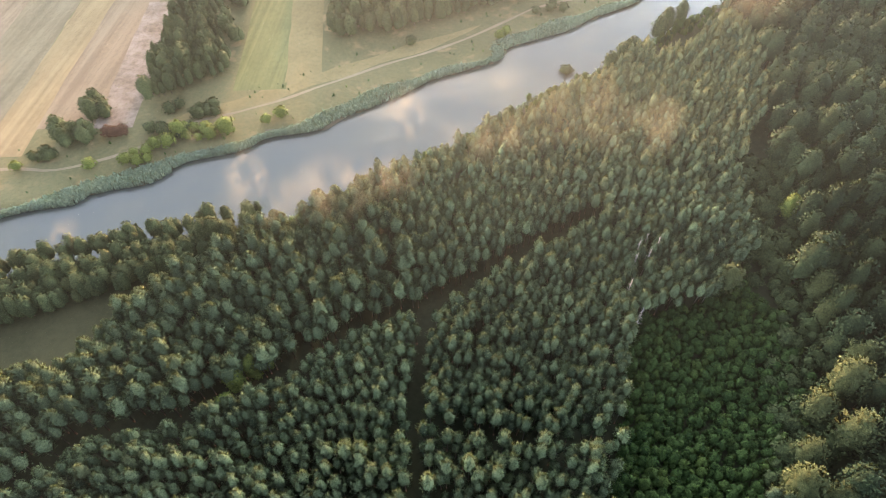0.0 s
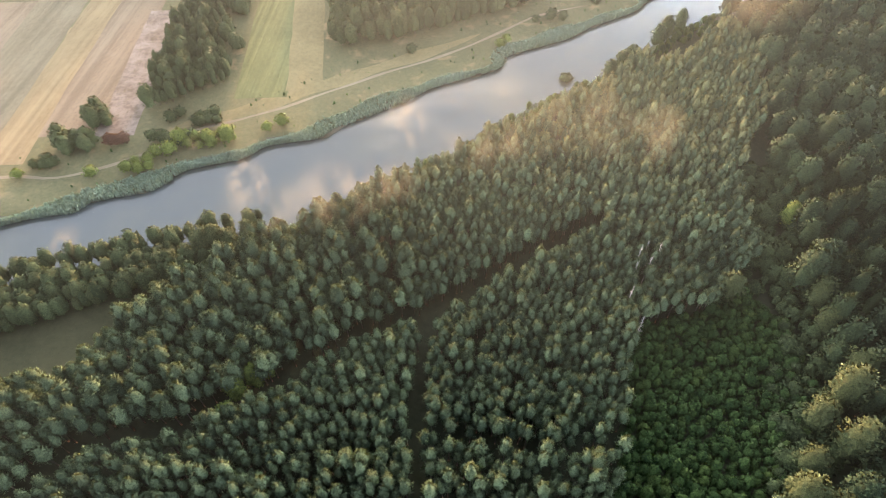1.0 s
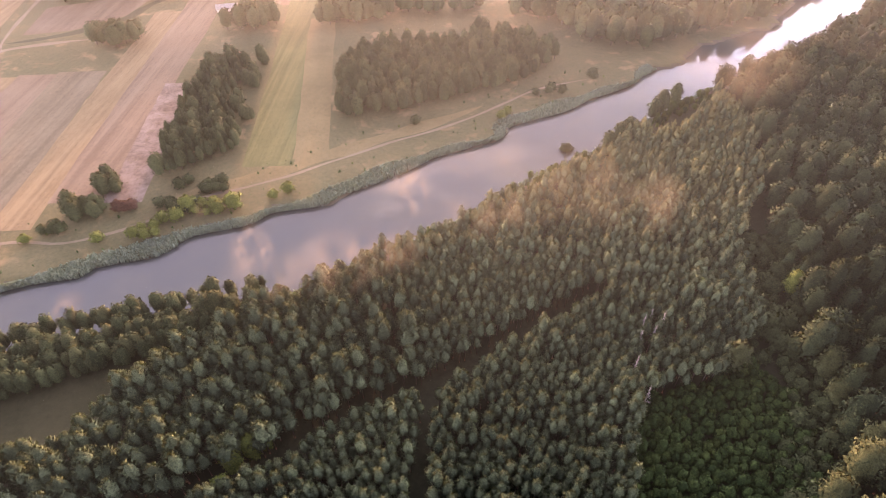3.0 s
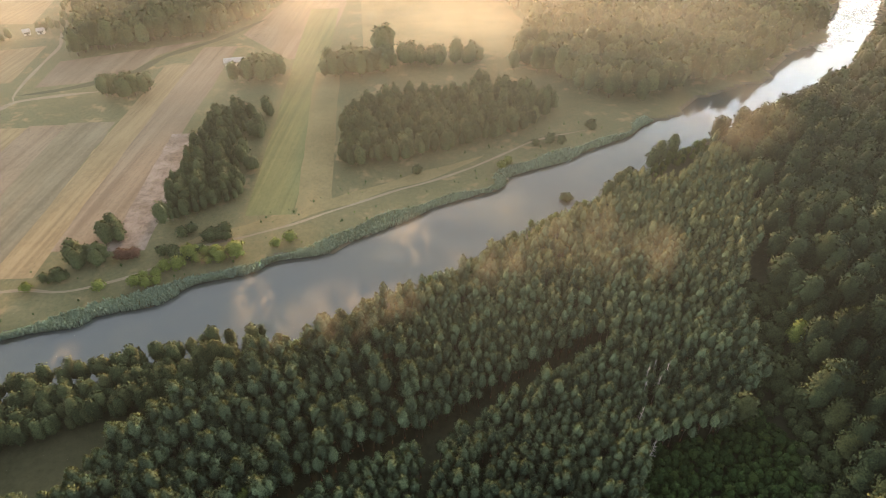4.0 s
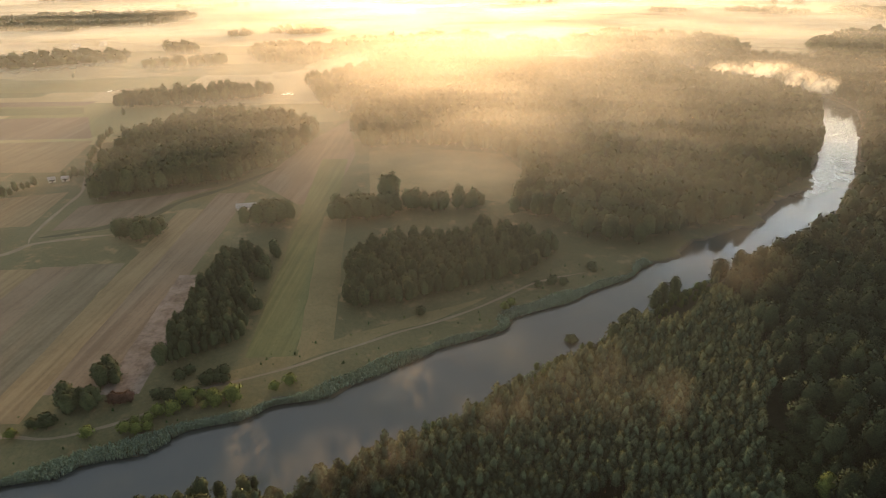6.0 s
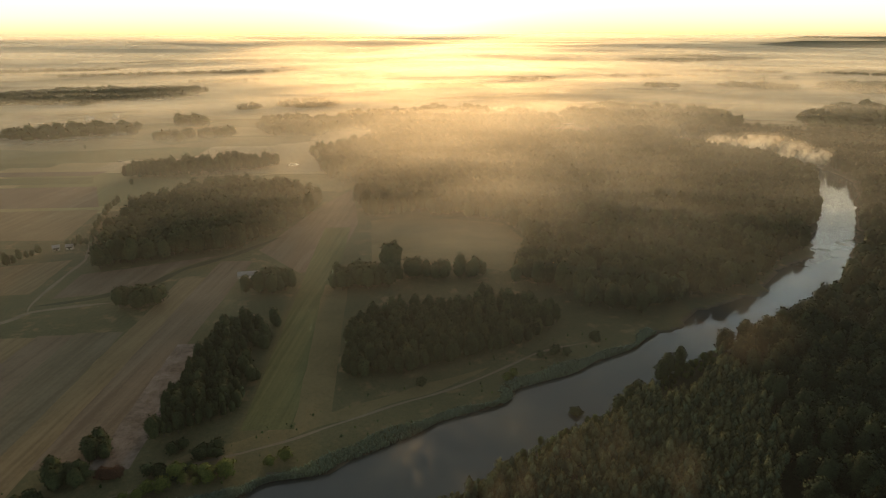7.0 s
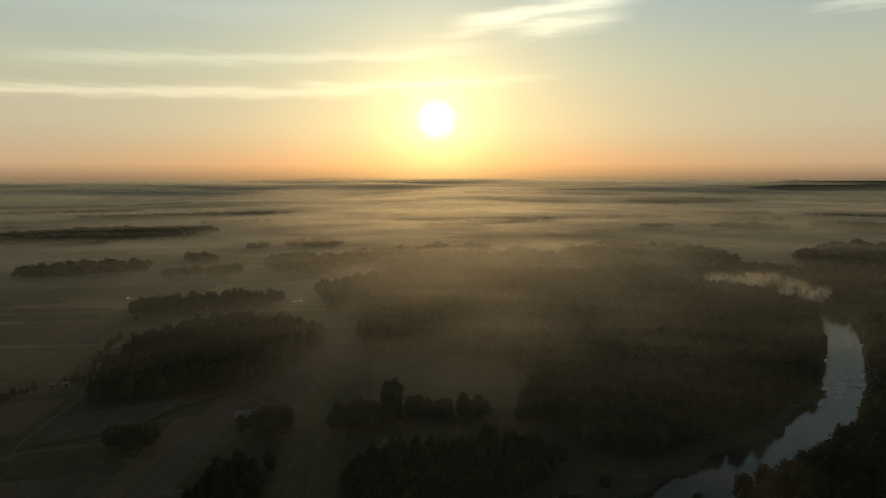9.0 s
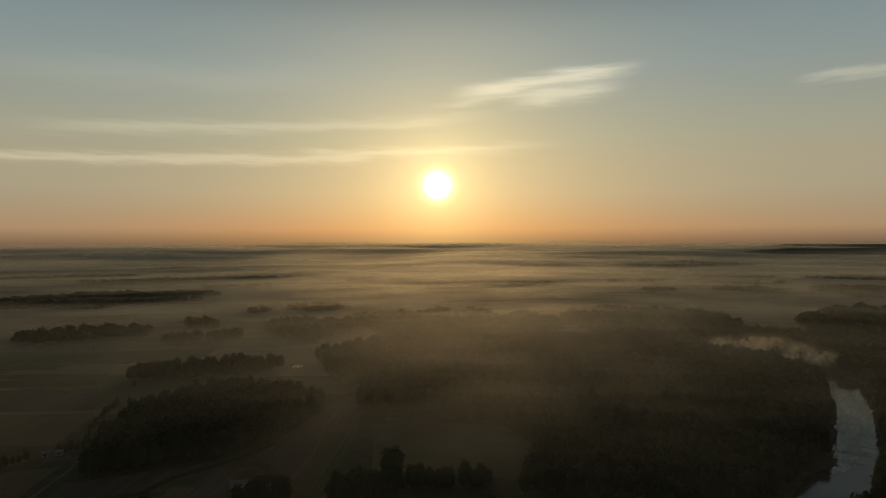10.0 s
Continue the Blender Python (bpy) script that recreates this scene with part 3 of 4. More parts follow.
def plant(protos, pts, seed, lo=0.85, hi=1.15):
    """Copies of tree things at plan points."""
    r = np.random.RandomState(seed)
    used = set()
    for x, y in pts:
        k = r.randint(len(protos))
        s, h = r.uniform(lo, hi), r.uniform(0.9, 1.12)
        m = pose(x, y, GROUND_Z, 0, 0, r.uniform(0, 360)) @ Matrix.Diagonal((s, s, s * h, 1))
        if k in used:
            copy_thing(protos[k], m)
        else:
            protos[k].matrix_basis = m
            used.add(k)
    for k, p in enumerate(protos):
        if k not in used:
            for o in (*p.children, p):
                bpy.data.objects.remove(o)


PINES = [grow("pine", 10.4, 1.42, 5.2, 320, 0.31, 10 + i, 0.16, 5, 0.5, limbs=2, body=0.7) for i in range(8)]
SPARSEPINES = [grow("pine", 10.2, 1.45, 5.2, 120, 0.4, 310 + i, 0.16, 5, 0.6, limbs=0, body=0.74) for i in range(6)]
BIGPINES = [grow("pine", 11.2, 1.9, 5.2, 420, 0.38, 330 + i, 0.18, 6, 0.5, limbs=2, body=0.7) for i in range(6)]
BANKTREES = [grow("round", 9.0, 2.3, 0.6, 200, 0.42, 350 + i, 0.16, 4, 0.6, limbs=0) for i in range(5)]
BELTPINES = [grow("pine", 8.6, 1.8, 1.4, 150, 0.42, 380 + i, 0.16, 5, 0.5, limbs=0) for i in range(5)]
TALLPINES = [grow("pine", 14.0, 2.8, 4.0, 700, 0.5, 30 + i, 0.16, 7, 0.9, limbs=2, body=0.6) for i in range(5)]
OLDMID = [grow("round", 13.5, 3.0, 3.0, 240, 0.62, 370 + i, 0.25, 5, 0.6, limbs=0, body=0.74) for i in range(6)]
BROADS = [grow("round", 13.0, 3.2, 3.0, 640, 0.46, 50 + i, 0.28, 6, 0.9, limbs=2, body=0.62) for i in range(6)]
MIDTREES = [grow("round", 15.0, 4.2, 2.0, 90, 0.95, 70 + i, 0.3, 4, 0.3, limbs=0) for i in range(5)]
BUSHES = [grow("round", 3.6, 2.2, 0.2, 260, 0.4, 220 + i, 0.08, 4, body=0.7) for i in range(5)]
SHRUBS = [grow("round", 2.9, 1.0, 0.2, 90, 0.28, 110 + i, 0.06, 4, limbs=0, body=0.75) for i in range(4)]
FARTREES = [grow("round", 15.0, 8.0, 0.5, 14, 2.2, 130 + i, 0.4, 3, 0.2, limbs=0) for i in range(4)]

LANES = [[(-130, 30), (-99, 50), (-87, 60), (-68, 63), (-49, 72), (-27, 85), (-9, 90), (16, 106), (40, 118)], [(-14, 40), (-14, 56), (-13, 71), (-9, 90)], [(-13, 58), (7, 53), (28, 51), (36, 58)]]
CLEARING = [(27, 40), (36, 62), (43, 84), (64, 88), (76, 96), (84, 84), (84, 66), (76, 52), (62, 40), (54, 30), (30, 30)]
GLADE_POLY = [(-170, 58), (-125, 77), (-97, 79), (-87, 95), (-76, 107), (-84, 105), (-98, 103), (-122, 95), (-170, 80)]
BANK_GLADE = [(78, 196), (96, 203), (116, 222), (124, 236), (112, 233), (98, 221), (86, 212)]
DARK_GAP = [(86, 106), (93, 106), (98, 120), (94, 124)]
BANK_STRIP = [(-190, 77), (-170, 80), (-122, 94), (-98, 102), (-84, 104), (-62, 113), (-58, 132), (-92, 122), (-125, 115), (-190, 92)]


def free_of_lanes(p):
    ok = ~inside(BANK_GLADE, p) & ~inside(CLEARING, p) & ~inside(GLADE_POLY, p) & ~inside(DARK_GAP, p)
    ok &= (dist_line(LANES[0], p) > 2.7) & (dist_line(LANES[1], p) > 1.7) & (dist_line(LANES[2], p) > 1.5) & ~inside(BANK_STRIP, p)
    return ok & (dist_line(near_line, p) > np.where((p[:, 0] > 22) & (p[:, 0] < 66), 9.0, 5.0))


PLANTATION = [(-150, 20), (70, 20), (60, 60), (78, 100), (88, 122), (98, 146), (112, 166), (122, 200), (120, 238), *[tuple(q) for q in near_line[::-1] if -150 < q[0] < 118]]
HIGH_BLOCK = [(-150, 18), (-130, 30), (-99, 50), (-87, 60), (-68, 63), (-49, 72), (-27, 85), (-9, 90), (-2, 95), (-14, 118), (-34, 140), (-150, 140)]
pine_pts = scatter(PLANTATION, 2.45, 1, 0.2, lambda p: free_of_lanes(p) & ~inside(HIGH_BLOCK, p), wob=2.2)
high_pts = scatter(HIGH_BLOCK, 2.95, 101, 0.27, lambda p: free_of_lanes(p) & inside(PLANTATION, p))
near_sel = (pine_pts[:, 0] > -70) & (pine_pts[:, 0] < 34) & (pine_pts[:, 1] > 36)
order = np.argsort(pine_pts[:, 1] + 1000 * ~near_sel)
single, rest = pine_pts[order[:285]], pine_pts[order[285:]]
protos = [tree_thing("pine_tree", PINES[i % 8], PINE, "young blue-green pine in a dense plantation", "tree", 0.06 * i, "plantation pines") for i in range(8)]
plant(protos, single, 5)
reach = np.hypot(rest[:, 0] + 10, rest[:, 1])
# rows towards the river are tinted warmer: glow of lit mist put into leaf colour
for part_of, kinds, seed in ((reach < 132, PINES, 6), (reach >= 132, SPARSEPINES, 106)):
    woodland("pine_plantation", rest[part_of], kinds, PINE, "dense plantation of young blue-green pines", seed, warm=lambda p: 0.5 * np.clip((p[:, 1] - 105) / 60, 0, 1))
woodland("pine_plantation", high_pts, BIGPINES, PINE, "older plantation block with broad pine crowns", 107, lo=0.75, hi=1.2, tint=(0.0, 0.45))
woodland("bank_thicket", scatter(BANK_STRIP, 2.5, 108, 0.35, lambda p: dist_line(near_line, p) > 1.5), BANKTREES, BROAD, "thicket of tan-green trees between glade and river", 109, lo=0.55, hi=1.0, tint=(0.1, 0.8))

OLDWOOD = [(62, 20), (84, 52), (90, 72), (92, 102), (100, 112), (102, 136), (114, 168), (124, 200), (122, 236), *[tuple(q) for q in near_line if 120 < q[0] and q[1] < 560], (520, 560), (420, 330), (260, 120), (150, 20)]
old_pts = scatter(OLDWOOD, 6.2, 2, 0.28, lambda p: ~inside(BANK_GLADE, p) & (dist_line(near_line, p) > 2.5) & (np.hypot(p[:, 0], p[:, 1]) < 330))
old_reach = np.hypot(old_pts[:, 0], old_pts[:, 1])
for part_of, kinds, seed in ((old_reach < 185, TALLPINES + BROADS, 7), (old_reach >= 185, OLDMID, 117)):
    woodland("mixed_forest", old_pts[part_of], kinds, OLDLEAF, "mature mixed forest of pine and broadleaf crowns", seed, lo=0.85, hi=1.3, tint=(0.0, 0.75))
old_far = scatter(OLDWOOD + [(700, 640), (560, 300)], 8.5, 3, 0.24, lambda p: (dist_line(near_line, p) > 4) & (np.hypot(p[:, 0], p[:, 1]) >= 330) & inside(np.vstack([near_line, [(420, 900), (900, 900), (900, -80), (-420, -80)]]), p))
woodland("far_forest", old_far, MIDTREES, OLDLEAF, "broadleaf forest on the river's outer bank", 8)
BEND_OUTER = [(412, 545), (434, 590), (438, 650), (412, 724), (352, 815), (420, 880), (640, 780), (700, 640), (520, 535)]
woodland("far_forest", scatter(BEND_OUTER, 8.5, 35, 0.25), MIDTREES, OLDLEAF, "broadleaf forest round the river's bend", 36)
shrub_pts = scatter(CLEARING, 1.75, 4, 0.25)
woodland("clearing_shrubs", shrub_pts, SHRUBS, SAPLING, "low bright green saplings filling a forest clearing", 9, lo=0.7, hi=1.6, tint=(0, 0.7))
MARGIN = [(60, 40), (70, 60), (84, 84), (78, 100), (86, 124), (94, 145), (110, 140), (104, 104), (92, 84), (92, 70), (82, 50), (70, 30)]
woodland("forest_margin", scatter(MARGIN, 3.4, 15, 0.3), SHRUBS + BUSHES, BROAD, "dark undergrowth between wood and clearing", 16, lo=0.9, hi=1.7, tint=(0, 0.4))

# ---- woods on the far bank ----
BELT = [(-110, 188), (-110, 215), (-110, 255), (-107, 280), (-95, 282), (-88, 278), (-88, 268), (-92, 246), (-90, 233), (-84, 220), (-81, 208), (-88, 201), (-101, 192)]
GROVE = [(-42, 228), (-48, 266), (-36, 282), (-10, 294), (8, 290), (28, 303), (54, 289), (61, 274), (43, 255), (21, 244), (4, 239), (-23, 228)]
belt_pts = scatter(BELT, 3.2, 11, 0.27, wob=0.6)
woodland("shelter_belt", belt_pts, BELTPINES + BANKTREES[:4], BROAD, "shelter belt of dark young pines between fields", 12, lo=0.7, hi=1.1, tint=(0.0, 0.5))
woodland("grove", scatter(GROVE, 3.9, 13, 0.27, wob=0.8), BANKTREES + BELTPINES[:2], BROAD, "dense grove of young trees on the river meadow", 14, lo=0.85, hi=1.25, tint=(0.2, 0.7))


def clumps(specs, protos, seed):
    r = np.random.RandomState(seed)
    pts = []
    for x, y, rx, ry, n in specs:
        a, q = r.uniform(0, 6.28, n), np.sqrt(r.uniform(0, 1, n))
        pts += [(x + rx * c, y + ry * s) for c, s in zip(q * np.cos(a), q * np.sin(a))]
    plant(protos, pts, seed)


def broad_protos(label, group):
    return [tree_thing("broadleaf_tree", MIDTREES[i % 5], BROAD, label, "tree", 0.08 * i, group) for i in range(5)]


def copse(poly, protos, seed, spacing=4.3, lo=0.75, hi=0.95):
    plant(protos, scatter(poly, spacing, seed, 0.22), seed, lo, hi)


copse([(-60, 322), (-42, 320), (-22, 326), (-21, 338), (-40, 342), (-58, 340)], broad_protos("dark broadleaf tree in a small copse", "copse trees"), 21)
plant(broad_protos("tall dark broadleaf tree over a copse", "copse trees"), [(-27, 345), (-25, 349), (-29, 350)], 27, 1.15, 1.3)
copse([(-17, 331), (7, 333), (8, 343), (-16, 343)], broad_protos("dark broadleaf tree in a trimmed field copse", "copse trees"), 22)
copse([(13, 334), (29, 334), (29, 343), (14, 343)], broad_protos("dark broadleaf tree in a trimmed field copse", "copse trees"), 28)
copse([(-109, 319), (-95, 316), (-83, 323), (-82, 334), (-92, 338), (-104, 330)], broad_protos("broadleaf tree in a round copse by a shed", "copse trees"), 23)
copse([(-174, 302), (-159, 301), (-149, 307), (-152, 316), (-171, 314)], broad_protos("broadleaf tree in a lone field copse", "copse trees"), 24, 4.2, 0.72, 0.92)
clumps([(-127, 170, 7, 3.5, 13), (-124, 184, 4.5, 4, 8)], [tree_thing("broadleaf_tree", grow("round", 6.5, 2.4, 0.1, 300, 0.45, 200 + i, 0.2, 4), BROAD, "dark bushy tree beside a wheat field", "tree", 0.15 * i, "field edge trees") for i in range(4)], 25)
clumps([(-84, 259, 3, 6, 7), (-83, 278, 2, 3, 3), (-81, 229, 1.5, 3, 3), (-86, 237, 2, 3, 3)], [tree_thing("broadleaf_tree", grow("round", 7.5, 2.2, 0.3, 220, 0.45, 210 + i, 0.18, 4), BROAD, "small dark tree in rough grass", "tree", 0.3, "small trees") for i in range(3)], 26)

WOOD_WEST = [(-212, 362), (-222, 405), (-240, 480), (-216, 530), (-183, 560), (-130, 545), (-104, 520), (-92, 495), (-113, 428), (-135, 391), (-166, 377), (-195, 366)]
WOOD_BEND = [(44, 327), (56, 324), (70, 315), (70, 300), (76, 290), (92, 281), (104, 279), (114, 288), (148, 300), (178, 309), (199, 330), (224, 352), (246, 364), (264, 392), (313, 456), (350, 512), (385, 570), (391, 602), (385, 650), (354, 712), (290, 800),
             (120, 860), (-40, 850), (-130, 717), (-100, 600), (-62, 560), (-60, 480), (-44, 456), (-14, 470), (20, 456), (56, 446), (67, 404), (62, 372), (52, 348)]
woodland("west_wood", scatter(WOOD_WEST, 6.2, 31, 0.25, wob=1.5), MIDTREES, BROAD, "dark broadleaf wood among fields", 32)
bend_pts = scatter(WOOD_BEND, 7.8, 33, 0.25, lambda p: (dist_line(far_line, p) > 2.2) & ~inside(river_poly, p), wob=1.0)
woodland("bend_wood", bend_pts, MIDTREES, BROAD, "large dark wood within the river's bend", 34)


def far_wood(az0, az1, r0, r1, seed, label, spacing=15.0, kinds=FARTREES):
    """A wood between two bearings (degrees) and two distances, with an uneven rim."""
    r = np.random.RandomState(seed)
    bear = np.radians(np.linspace(az0, az1, 16))
    bend = np.sin(np.linspace(0, np.pi, 16)) ** 0.5
    mid = (r0 + r1) / 2
    near = mid + (r0 - mid) * bend * (1 + r.normal(0, 0.12, 16))
    far = mid + (r1 - mid) * bend * (1 + r.normal(0, 0.2, 16)) + 1
    b, q = np.concatenate([bear, bear[::-1]]), np.concatenate([near, far[::-1]])
    p = scatter(np.column_stack([q * np.sin(b), q * np.cos(b)]), spacing, seed, 0.3)
    if len(p):
        woodland("distant_wood", p, kinds, BROAD, label, seed, lo=0.85, hi=1.08)


for i, (az0, az1, r0, r1) in enumerate(((-26.7, -13.6, 668, 712), (-34.3, -24.0, 965, 1085), (-23.4, -16.2, 900, 945), (-22.0, -18.8, 1030, 1110), (-15.0, -7.0, 880, 1060), (-9.0, 14.0, 860, 1120), (13.0, 28.5, 880, 1240), (32.5, 44.0, 900, 1430),
                                        (-37.0, -18.3, 1440, 1820), (-16.2, -14.2, 1190, 1260), (-12.7, -7.0, 1190, 1290), (26.2, 32.5, 1760, 1890), (33.6, 43.0, 1730, 2100), (20.2, 23.6, 1690, 1780), (0.2, 6.1, 1600, 1680))):
    far_wood(az0, az1, r0, r1, 300 + i, "dark wood standing out of the morning mist", 7.5 if r0 < 800 else 14.0, MIDTREES if r0 < 800 else FARTREES)
for i, (az0, az1, r0, r1) in enumerate(((-1.1, 7.3, 2260, 2420), (-3.2, -1.4, 2080, 2180), (20.3, 22.7, 2050, 2190), (17.3, 19.0, 2060, 2150), (24.0, 32.0, 2440, 2740), (19.0, 30.0, 3080, 3450), (32.5, 43.0, 2480, 2720), (29.8, 30.5, 2150, 2190),
                                        (31.1, 32.2, 2190, 2240), (-30.0, -12.0, 2350, 2460), (-36.0, -24.0, 2700, 2860), (-12.0, -5.0, 2640, 2720), (-25.0, -9.0, 3100, 3230), (5.0, 15.0, 3000, 3110), (9.0, 18.0, 2480, 2540),
                                        (-20.0, -14.0, 1900, 1960), (-9.5, -4.0, 2000, 2050), (8.0, 13.0, 1880, 1950))):
    far_wood(az0, az1, r0, r1, 400 + i, "far belt of trees low in the mist", 20.0)


# ---- reeds and bushes along the water ----
def reeds(name, line, side, width, seed, density, label):
    r = np.random.RandomState(seed)
    t = np.gradient(line, axis=0)
    n = np.stack([-t[:, 1], t[:, 0]], 1) / np.linalg.norm(t, axis=1)[:, None] * side
    ln = np.linalg.norm(t, axis=1)
    cnt = int(ln.sum() * width * density)
    i = r.choice(len(line), cnt, p=ln / ln.sum())
    wv = width * (0.65 + 0.35 * np.sin(i * 0.23) + 0.2 * np.sin(i * 0.71))
    c = line[i] + n[i] * (r.uniform(-0.06, 1.0, cnt) * wv)[:, None] + t[i] * r.uniform(-0.6, 0.6, cnt)[:, None]
    h, s, a = r.uniform(1.1, 2.2, cnt), r.uniform(0.1, 0.28, cnt), r.uniform(0, 3.14, cnt)
    d = np.stack([np.cos(a), np.sin(a)], 1) * s[:, None]
    b = r.normal(0, 0.35, (cnt, 2))
    v = np.empty((cnt, 5, 3))
    v[:, 0, :2], v[:, 1, :2], v[:, 2, :2], v[:, 3, :2], v[:, 4, :2] = c - d * 0.5, c + d * 0.5, c + d + b * 0.5, c + b * 1.6, c - d + b * 0.5
    v[:, :2, 2] = -0.3
    v[:, 2, 2], v[:, 4, 2], v[:, 3, 2] = h * 0.75, h * 0.7, h
    k = np.arange(cnt)[:, None] * 5
    f = np.vstack([k + [0, 1, 2], k + [0, 2, 4], k + [4, 2, 3]])
    me = mesh_from(name, v.reshape(-1, 3), f, [REED], None, np.repeat(r.uniform(0, 0.7, cnt), 5))
    return tagged(new(name, me), label, "reeds", kind="stuff")


fl_near = far_line[(far_line[:, 0] > -200) & (far_line[:, 0] < 105)]
reeds("reed_belt", fl_near, 1, 7.0, 41, 11.0, "belt of blue-green reeds along the water's edge")
nl_near = near_line[(near_line[:, 0] > -140) & (near_line[:, 0] < 200)]
reeds("bank_sedge", nl_near, -1, 2.5, 42, 6.0, "yellowish sedge fringe on the forest bank")

bush_protos = [tree_thing("bush", BUSHES[i], LIME, "bright yellow-green willow bush on the meadow", "bush", 0.1 * i, "willow bushes") for i in range(5)]
bush_pts = [(-107, 157), (-103, 156), (-100, 157), (-105, 160), (-101, 161), (-99, 164), (-95, 165), (-89, 168), (-85, 167), (-81, 168), (-76, 170), (-92, 170), (-87, 171), (-83, 170), (-78, 172), (-63, 175), (-58, 178), (-118, 155), (-142, 156), (26, 223), (29, 226)]
plant(bush_protos, bush_pts, 43, 0.8, 1.3)
dk = [tree_thing("bush", BUSHES[i], BROAD, "dark green bush in the meadow", "bush", 0.2, "meadow bushes") for i in range(3)]
clumps([(-95, 171, 9, 3, 8), (-86, 181, 6, 2, 4), (-134, 161, 7, 2, 5), (-90, 183, 9, 4, 6), (47, 244, 14, 4, 4), (-11, 221, 1, 1, 1), (70, 256, 8, 3, 3)], dk, 44)
rs = [tree_thing("bush", BUSHES[i], RUSSET, "low russet shrub at a field corner", "bush", 0.1, "russet shrubs") for i in range(2)]
clumps([(-114, 171, 3, 1.6, 6)], rs, 45)

edge_line = near_line[(near_line[:, 0] > -150) & (near_line[:, 0] < 118)]
er = np.random.RandomState(48)
et = np.gradient(edge_line, axis=0)
en = np.stack([et[:, 1], -et[:, 0]], 1) / np.linalg.norm(et, axis=1)[:, None]
ei = er.choice(len(edge_line), 330)
woodland("bank_scrub", edge_line[ei] + en[ei] * er.uniform(0.8, 7.5, 330)[:, None] + er.normal(0, 0.8, (330, 2)), SHRUBS, SAPLING, "low scrub between the forest and the water", 49, lo=0.6, hi=1.5, tint=(0.3, 1.0))

meadow_rim = far_line[(far_line[:, 0] > -175) & (far_line[:, 0] < 90)]
tufts = scatter([*[(x, y + 7) for x, y in meadow_rim], *[(x, y + 14) for x, y in TRACK[:1:-1]]], 4.2, 151, 0.45)
tufts = tufts[dist_line(TRACK, tufts) > 3.0]
tufts = tufts[np.random.RandomState(152).uniform(0, 1, len(tufts)) < 0.3]
woodland("meadow_tufts", tufts, SHRUBS, SAPLING, "dark tufts of coarse weeds in the river meadow", 153, lo=0.15, hi=0.5, tint=(0.0, 1.0))

yellow = tree_thing("broadleaf_tree", grow("round", 12.5, 3.4, 4.0, 620, 0.45, 240, 0.3, 5, body=0.62), PALELEAF, "round yellow-green tree at the clearing's edge", "tree", 0.5)
yellow.matrix_basis = pose(71, 92, GROUND_Z)
islet = tree_thing("bush", grow("round", 2.6, 2.6, 0.0, 260, 0.45, 241, 0.1, 4), BROAD, "lone bush on an islet in the river", "bush", 0.3)
islet.matrix_basis = pose(49, 199, -0.1)
thin = tree_thing("birch_tree", grow("spire", 10.5, 1.3, 3.0, 150, 0.45, 242, 0.1), BROAD, "thin sparse birch leaning over the water", "tree", 0.7)
thin.matrix_basis = pose(-91, 119.5, GROUND_Z - 0.4, 0, 3, 0)
clumps([(-70, 119, 4, 2, 4)], [tree_thing("broadleaf_tree", grow("round", 11.0, 2.8, 1.5, 520, 0.42, 243, 0.2, 4, body=0.62), PALELEAF, "yellow-green tree on the forest's river bank", "tree", 0.3)], 46)


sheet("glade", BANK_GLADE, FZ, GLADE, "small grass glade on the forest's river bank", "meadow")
bank = [tree_thing("broadleaf_tree", grow("round", 10.5, 3.1, 0.8, 420, 0.6, 250 + i, 0.22, 4), BROAD, "dark broadleaf tree on the forest's river bank", "tree", 0.25 * i, "river bank trees") for i in range(3)]
plant(bank, [(64, 194), (70, 200), (75, 205), (90, 219), (95, 224), (103, 230), (-66, 118), (-58, 119), (-82, 113), (-100, 108), (-112, 107)], 61, 0.85, 1.2)
lime = [tree_thing("broadleaf_tree", grow("round", 9.5, 2.5, 1.0, 380, 0.55, 260 + i, 0.18, 4), LIME, "light green young tree among the pines", "tree", 0.1, "light green trees") for i in range(2)]
plant(lime, [(-53, 75), (-57, 72), (-58, 66), (-50, 77), (100, 118)], 62, 0.8, 1.1)


pale = [tree_thing("broadleaf_tree", grow("round", 13.5, 3.6, 2.0, 760, 0.46, 270 + i, 0.3, 6, 0.9, limbs=4, body=0.62), PALELEAF, "large pale green tree at the forest's edge", "tree", 0.2 * i, "pale edge trees") for i in range(3)]
plant(pale, [(66, 38), (71, 45), (78, 55), (86, 60), (74, 36), (82, 48), (92, 66), (94, 88), (98, 96), (92, 80)], 65, 0.85, 1.15)


